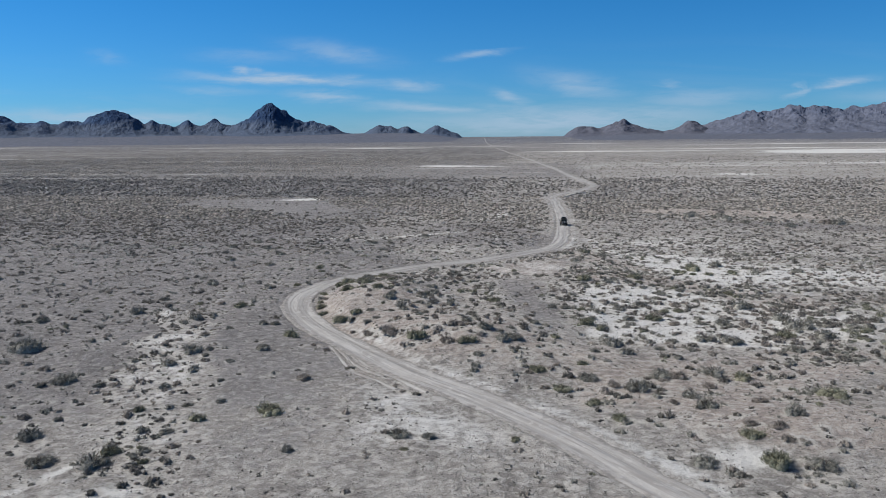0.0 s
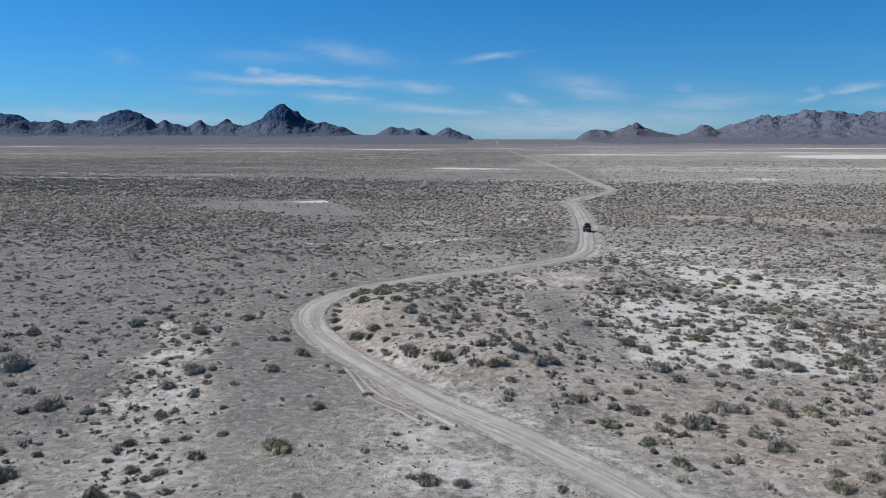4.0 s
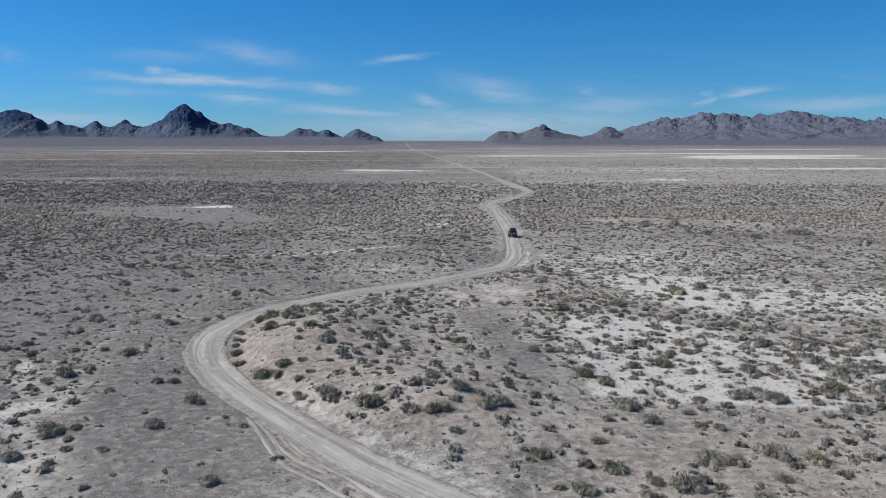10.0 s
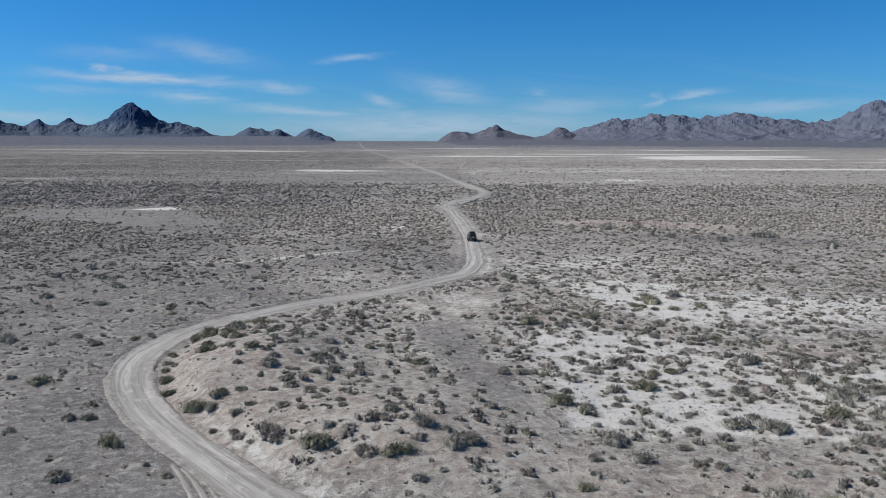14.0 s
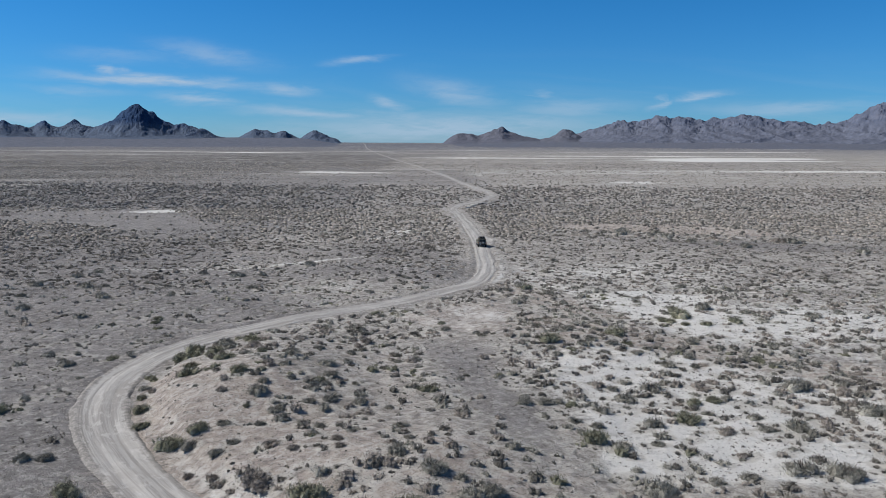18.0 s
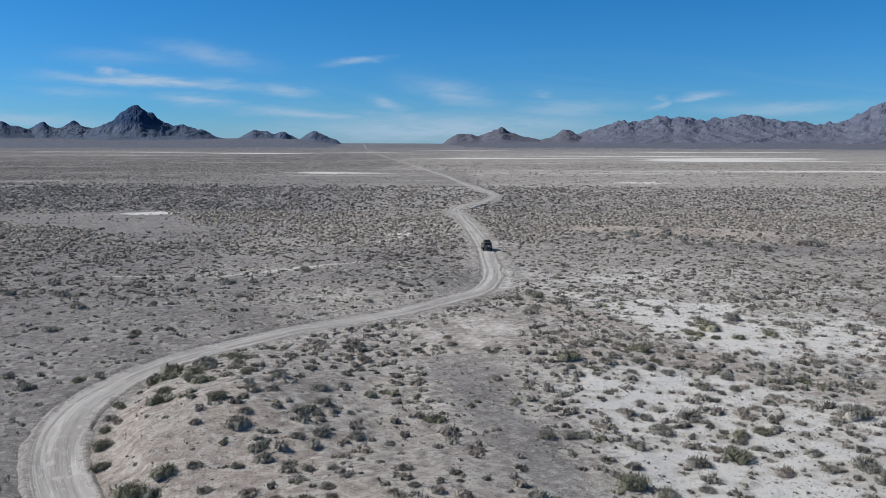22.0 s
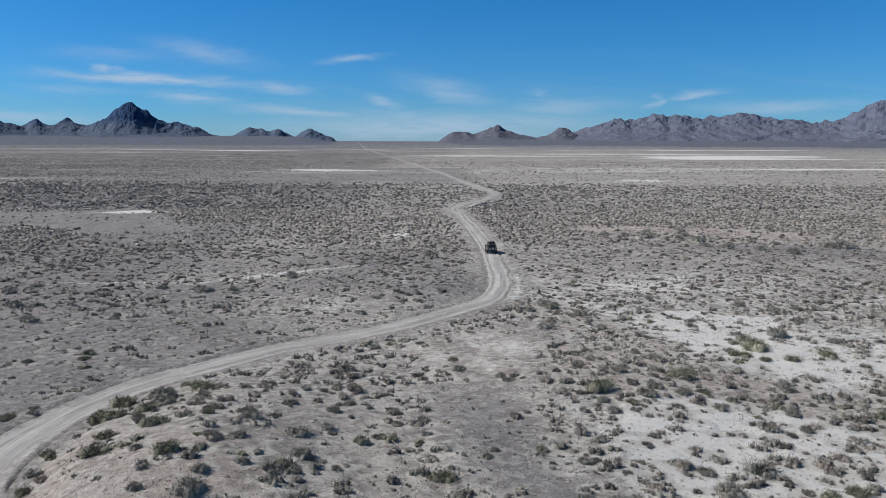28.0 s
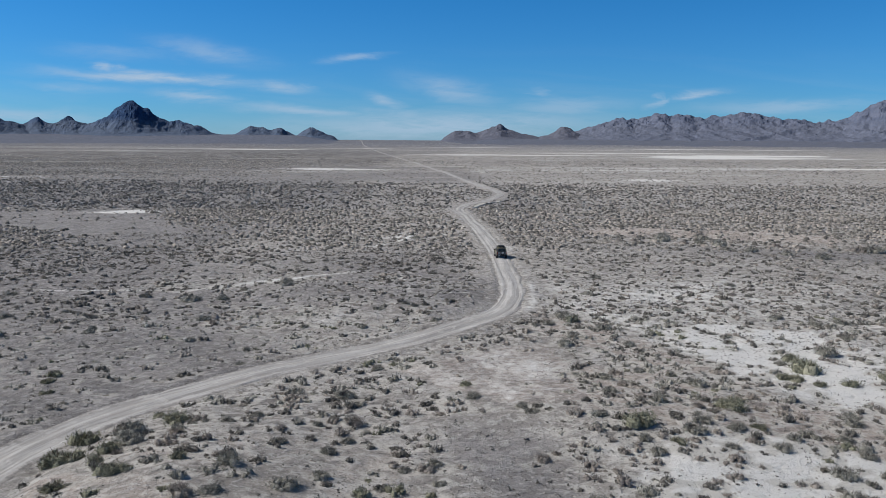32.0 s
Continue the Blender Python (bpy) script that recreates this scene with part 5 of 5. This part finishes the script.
clods = [dome(rng, 5, 0.8, 1.0, False) for _ in range(5)]
n = 30000
x, y = rng.uniform(-62, 48, n), rng.uniform(46, 160, n)
lie = rng.uniform(0, 1, n) < 0.25 + 0.75 * smooth(fbm(x, y, 6, 3, 87), 0.45, 0.6)
lie &= (np.abs(road_side(x, y)) > 2.1) & (x > -0.8 * y - 6) & (x < 0.62 * y + 8)
x, y = x[lie], y[lie]
joined("soil_clods", clods, x, y, 0.05 + 0.05 * rng.uniform(0, 1, len(x)) + 0.10 * rng.uniform(0, 1, len(x)) ** 5, M_CLOD, rng, "small pale clods and stones on the soil", 0.01)


# ---- shrubs that stand out ----
def stem_mesh(rng, n):
    """Bare tapered stems that fan out from the root."""
    V, F = [], []
    for i in range(n):
        a, lean = rng.uniform(0, 2 * math.pi), rng.uniform(0.25, 0.9)
        tip = np.array([math.cos(a) * lean, math.sin(a) * lean, rng.uniform(0.55, 0.85)]) * 0.8
        side, w = np.array([-math.sin(a), math.cos(a), 0.0]), rng.uniform(0.025, 0.045)
        back = np.array([math.cos(a), math.sin(a), -0.6])
        k = len(V)
        for c, s in ((np.array([0, 0, -0.08]) + side * 0.05 * (i % 3 - 1), 1.0), (tip * [0.45, 0.45, 0.6], 0.7), (tip, 0.25)):
            V += [c + side * w * s, c - side * w * s, c + back * w * s]
        for b in (0, 3):
            F += [(k + b + j, k + b + (j + 1) % 3, k + b + 3 + (j + 1) % 3, k + b + 3 + j) for j in range(3)]
    return np.array(V), np.array(F)


def shrub(kind, leaf, variant, rng):
    """A shrub of radius 1 at the origin: stems and foliage under an empty."""
    thing = new(kind)
    v, f = stem_mesh(rng, 9)
    new("woody_base", mesh_from("woody_base", v, f, M_STEM)).parent = thing
    squat = (1.05, 0.85, 0.95)[variant % 3]
    v, f = bush(rng, (8, 6, 9)[variant % 3], (140, 180, 125)[variant % 3], 0.27, 0.023, squat, 5, 0.55, 0.72)
    new("foliage", mesh_from("foliage", v, f, leaf, True)).parent = thing
    return thing


def plant_all(kind, leaf, places, words, rng):
    tall = 1.12 if leaf is M_GREEN else 1.0
    protos = [shrub(kind, leaf, i, rng) for i in range(6)]
    todo = []
    for i, (px, py, pr) in enumerate(places):
        z = float(ground_z(px, py))
        m = pose(px, py, z - 0.04, 0, 0, rng.uniform(0, 360)) @ Matrix.Diagonal((pr * 1.16 * tall, pr * rng.uniform(1.0, 1.2) * tall, pr * rng.uniform(0.9, 1.2) * tall, 1))
        p = protos[i % 6]
        ob = p if i < 6 else copy_thing(p, m)
        todo.append((ob, m))
        road = abs(float(road_side(px, py))) < 7
        rise = float(land_z(px, py) - base_z(px, py)) > 0.9
        crust = float(zone_masks(px, py)[0]) > 0.5
        size = "large" if pr > 0.95 else "small" if pr < 0.5 else "knee-high"
        where = "beside the dirt road" if road else "on the sandy rise" if rise else "on pale crusted soil" if crust else "on grey gravelly soil"
        tagged(ob, f"{size} {words} {where}", "shrub", "desert shrubs")
    for ob, m in todo:
        ob.matrix_basis = m


plant_all("greasewood_shrub", M_GREEN, GREEN, "yellow-green leafy desert shrub", rng)
plant_all("sagebrush", M_SAGE, SAGE, "grey-green sagebrush", rng)
plant_all("dry_shrub", M_DRY, DRY, "grey-brown twiggy dry shrub", rng)


# ---- vehicle ----
M_PAINT = plain("dusty_dark_paint", (0.19, 0.172, 0.125), 0.85, 0.0, 0.35, 3.0)
M_SILVER = plain("dusty_silver_paint", (0.30, 0.30, 0.29), 0.5, 0.2, 0.25, 3.0)
M_GLASS = plain("dark_window_glass", (0.018, 0.018, 0.017), 0.3)
M_RUBBER = plain("dusty_rubber", (0.035, 0.033, 0.03), 0.85, 0, 0.3, 12)
M_STEEL = plain("dusty_steel", (0.58, 0.57, 0.54), 0.6, 0.2, 0.2, 10)
M_BLACK = plain("black_plastic", (0.02, 0.02, 0.021), 0.6, 0, 0.3, 10)
M_LAMP = plain("red_lamp_lens", (0.30, 0.02, 0.015), 0.25)
M_CLEAR = plain("clear_lamp_lens", (0.6, 0.6, 0.58), 0.15)
M_CANVAS = plain("dark_canvas", (0.045, 0.047, 0.045), 0.95, 0, 0.4, 9)
M_PLATE = plain("pale_plate", (0.55, 0.55, 0.52), 0.5)


def block(x0, x1, y0, y1, z0, z1, bevel=0.03, taper=None, bm=None):
    """A bevelled box; taper (tx0, tx1, ty0, ty1) draws the top face in."""
    bm = bm or bmesh.new()
    made = bmesh.ops.create_cube(bm, size=1.0)["verts"]
    t = taper or (0, 0, 0, 0)
    for v in made:
        up = v.co.z > 0
        v.co = ((x0 + (t[0] if up else 0)) if v.co.x < 0 else (x1 - (t[1] if up else 0)), (y0 + (t[2] if up else 0)) if v.co.y < 0 else (y1 - (t[3] if up else 0)), z1 if up else z0)
    if bevel:
        edges = list({e for v in made for e in v.link_edges})
        bmesh.ops.bevel(bm, geom=edges, offset=bevel, segments=2, affect="EDGES", clamp_overlap=True)
    return bm


def disc(r, w, axis, at, seg=20, inner=0.0, bm=None):
    """A wheel-like drum, or a ring with an inner radius, along x or y."""
    bm = bm or bmesh.new()
    prof = [(inner, -w / 2), (r * 0.93, -w / 2), (r, -w * 0.36), (r, w * 0.36), (r * 0.93, w / 2), (inner, w / 2)]
    rings = []
    for i in range(seg):
        a = 2 * math.pi * i / seg
        c, s = math.cos(a), math.sin(a)
        rings.append([bm.verts.new(Vector(at) + (Vector((d, q * c, q * s)) if axis == "x" else Vector((q * c, d, q * s)))) for q, d in prof])
    for i in range(seg):
        p, q = rings[i], rings[(i + 1) % seg]
        for j in range(len(prof) - 1 + (1 if inner else 0)):
            k = (j + 1) % len(prof)
            bm.faces.new((p[j], p[k], q[k], q[j]))
    bmesh.ops.remove_doubles(bm, verts=bm.verts, dist=1e-4)
    bmesh.ops.recalc_face_normals(bm, faces=bm.faces)
    return bm


def bar(a, b, r, bm=None):
    bm = bm or bmesh.new()
    a, b = Vector(a), Vector(b)
    m = Matrix.Translation((a + b) / 2) @ (b - a).to_track_quat("Z", "Y").to_matrix().to_4x4()
    bmesh.ops.create_cone(bm, cap_ends=True, segments=8, radius1=r, radius2=r, depth=(b - a).length, matrix=m)
    return bm


def build_car():
    car = new("off_road_car")
    # lower body with wheel arches, then the glass house
    bm = block(-0.90, 0.90, -2.15, 2.25, 0.52, 1.12, 0.06, (0.03, 0.03, 0.03, 0.02))
    block(-0.84, 0.84, 0.95, 2.22, 1.05, 1.20, 0.05, (0.06, 0.06, 0.0, 0.08), bm)
    body = part("body", bm, M_PAINT, car)
    part("cabin", block(-0.86, 0.86, -2.10, 0.98, 1.08, 1.80, 0.06, (0.12, 0.12, 0.10, 0.55)), M_PAINT, car)
    part("rear_window", block(-0.62, 0.62, -2.115, -2.05, 1.22, 1.66, 0.02, (0.06, 0.06, 0.055, -0.04)), M_GLASS, car, "dark tinted rear window")
    part("windscreen", block(-0.68, 0.68, 0.62, 0.99, 1.16, 1.70, 0.02, (0.08, 0.08, -0.02, 0.40)), M_GLASS, car, "sloping windscreen")
    for sx in (-1, 1):
        for y0, y1 in ((-1.95, -1.25), (-1.17, -0.35), (-0.27, 0.52)):
            x0, x1 = (-0.875, -0.80) if sx < 0 else (0.80, 0.875)
            t = (0.10, -0.09, 0.03, 0.03) if sx < 0 else (-0.09, 0.10, 0.03, 0.03)
            part("side_window", block(x0, x1, y0, y1, 1.18, 1.68, 0.015, t), M_GLASS, car, "dark side window")
        part("sill_trim", block(sx * 0.905 - 0.02, sx * 0.905 + 0.02, -1.0, 1.0, 0.50, 0.62, 0.01), M_SILVER, car, "dusty pale lower trim")
        for y in (-1.32, 1.38):
            part("fender_flare", disc(0.50, 0.16, "x", (sx * 0.86, y, 0.47), 24, 0.42), M_BLACK, car, "black fender flare")
            wheel = part("wheel", disc(0.41, 0.27, "x", (sx * 0.78, y, 0.41), 24, 0.22), M_RUBBER, car, "dusty off-road tyre")
            part("rim", disc(0.235, 0.20, "x", (sx * 0.79, y, 0.41), 16, 0.05), M_STEEL, wheel, "steel rim")
        part("tail_light", block(sx * 0.78 - 0.07, sx * 0.78 + 0.07, -2.175, -2.10, 0.86, 1.10, 0.015), M_LAMP, car, "red tail light")
        part("headlight", block(sx * 0.64 - 0.14, sx * 0.64 + 0.14, 2.20, 2.27, 0.86, 1.02, 0.02), M_CLEAR, car, "clear headlight")
        mirror = part("side_mirror", block(sx * 1.02 - 0.10, sx * 1.02 + 0.10, 0.50, 0.58, 1.14, 1.34, 0.02), M_BLACK, car, "black side mirror")
        part("mirror_arm", bar((sx * 0.86, 0.55, 1.16), (sx * 0.98, 0.54, 1.20), 0.02), M_BLACK, mirror)
    part("rear_bumper", block(-0.88, 0.88, -2.30, -2.12, 0.50, 0.72, 0.03), M_BLACK, car, "black steel rear bumper")
    part("front_bumper", block(-0.88, 0.88, 2.20, 2.42, 0.48, 0.76, 0.04), M_BLACK, car, "black front bumper")
    part("tailgate", block(-0.66, 0.66, -2.19, -2.12, 0.72, 1.16, 0.02), M_SILVER, car, "dusty pale tailgate panel")
    part("number_plate", block(-0.62, -0.30, -2.335, -2.30, 0.55, 0.67, 0.005), M_PLATE, car, "pale number plate")
    spare = part("spare_wheel", disc(0.39, 0.24, "y", (0.12, -2.32, 1.06), 24, 0.20), M_RUBBER, car, "spare tyre on the tailgate")
    part("hub", disc(0.24, 0.20, "y", (0.12, -2.34, 1.06), 18, 0.05), M_STEEL, spare, "pale dusty spare rim")
    part("exhaust", bar((0.55, -2.32, 0.42), (0.55, -1.7, 0.45), 0.035), M_STEEL, car)
    # rack on the roof
    rack = part("roof_rack", bar((-0.66, -1.9, 1.92), (-0.66, 0.3, 1.92), 0.025), M_BLACK, car, "black tubular roof rack")
    part("rack_rail", bar((0.66, -1.9, 1.92), (0.66, 0.3, 1.92), 0.025), M_BLACK, rack)
    for y in (-1.9, -1.35, -0.8, -0.25, 0.3):
        part("crossbar", bar((-0.66, y, 1.91), (0.66, y, 1.91), 0.02), M_BLACK, rack)
    for sx in (-0.66, 0.66):
        for y in (-1.7, -0.8, 0.1):
            part("rack_foot", bar((sx, y, 1.78), (sx, y, 1.92), 0.02), M_BLACK, rack)
    part("antenna", bar((0.72, 0.9, 1.15), (0.74, 0.88, 2.05), 0.008), M_BLACK, car)
    return tagged(car, "dark dusty off-road car with loaded roof rack on the dirt road", "car")


def load_box(name, x0, x1, y0, y1, h, mat, label):
    """A strapped bag or case that lies on the roof rack."""
    thing = new(name)
    part("case", block(x0, x1, y0, y1, 1.935, 1.935 + h, 0.06, (0.04, 0.04, 0.04, 0.04)), mat, thing)
    for y in (y0 + 0.25 * (y1 - y0), y0 + 0.75 * (y1 - y0)):
        part("strap", block(x0 - 0.006, x1 + 0.006, y - 0.02, y + 0.02, 1.937, 1.945 + h, 0.004, (0.04, 0.04, 0, 0)), M_BLACK, thing, "black strap")
    return tagged(thing, label, "luggage", "luggage on the car's roof")


CAR_X, CAR_Y = -0.95, 211.8
car_pose = pose(CAR_X, CAR_Y, float(road_z(CAR_Y)) + 0.03, 0, 0, 3)
build_car().matrix_basis = car_pose
load_box("duffel_bag", -0.58, -0.02, -1.85, -1.0, 0.30, M_CANVAS, "dark canvas duffel bag strapped on the roof rack").matrix_basis = car_pose
load_box("storage_case", 0.06, 0.60, -1.8, -0.9, 0.24, M_BLACK, "black storage case strapped on the roof rack").matrix_basis = car_pose
load_box("rolled_tent", -0.55, 0.55, -0.78, -0.15, 0.20, M_CANVAS, "rolled dark tent strapped on the roof rack").matrix_basis = car_pose
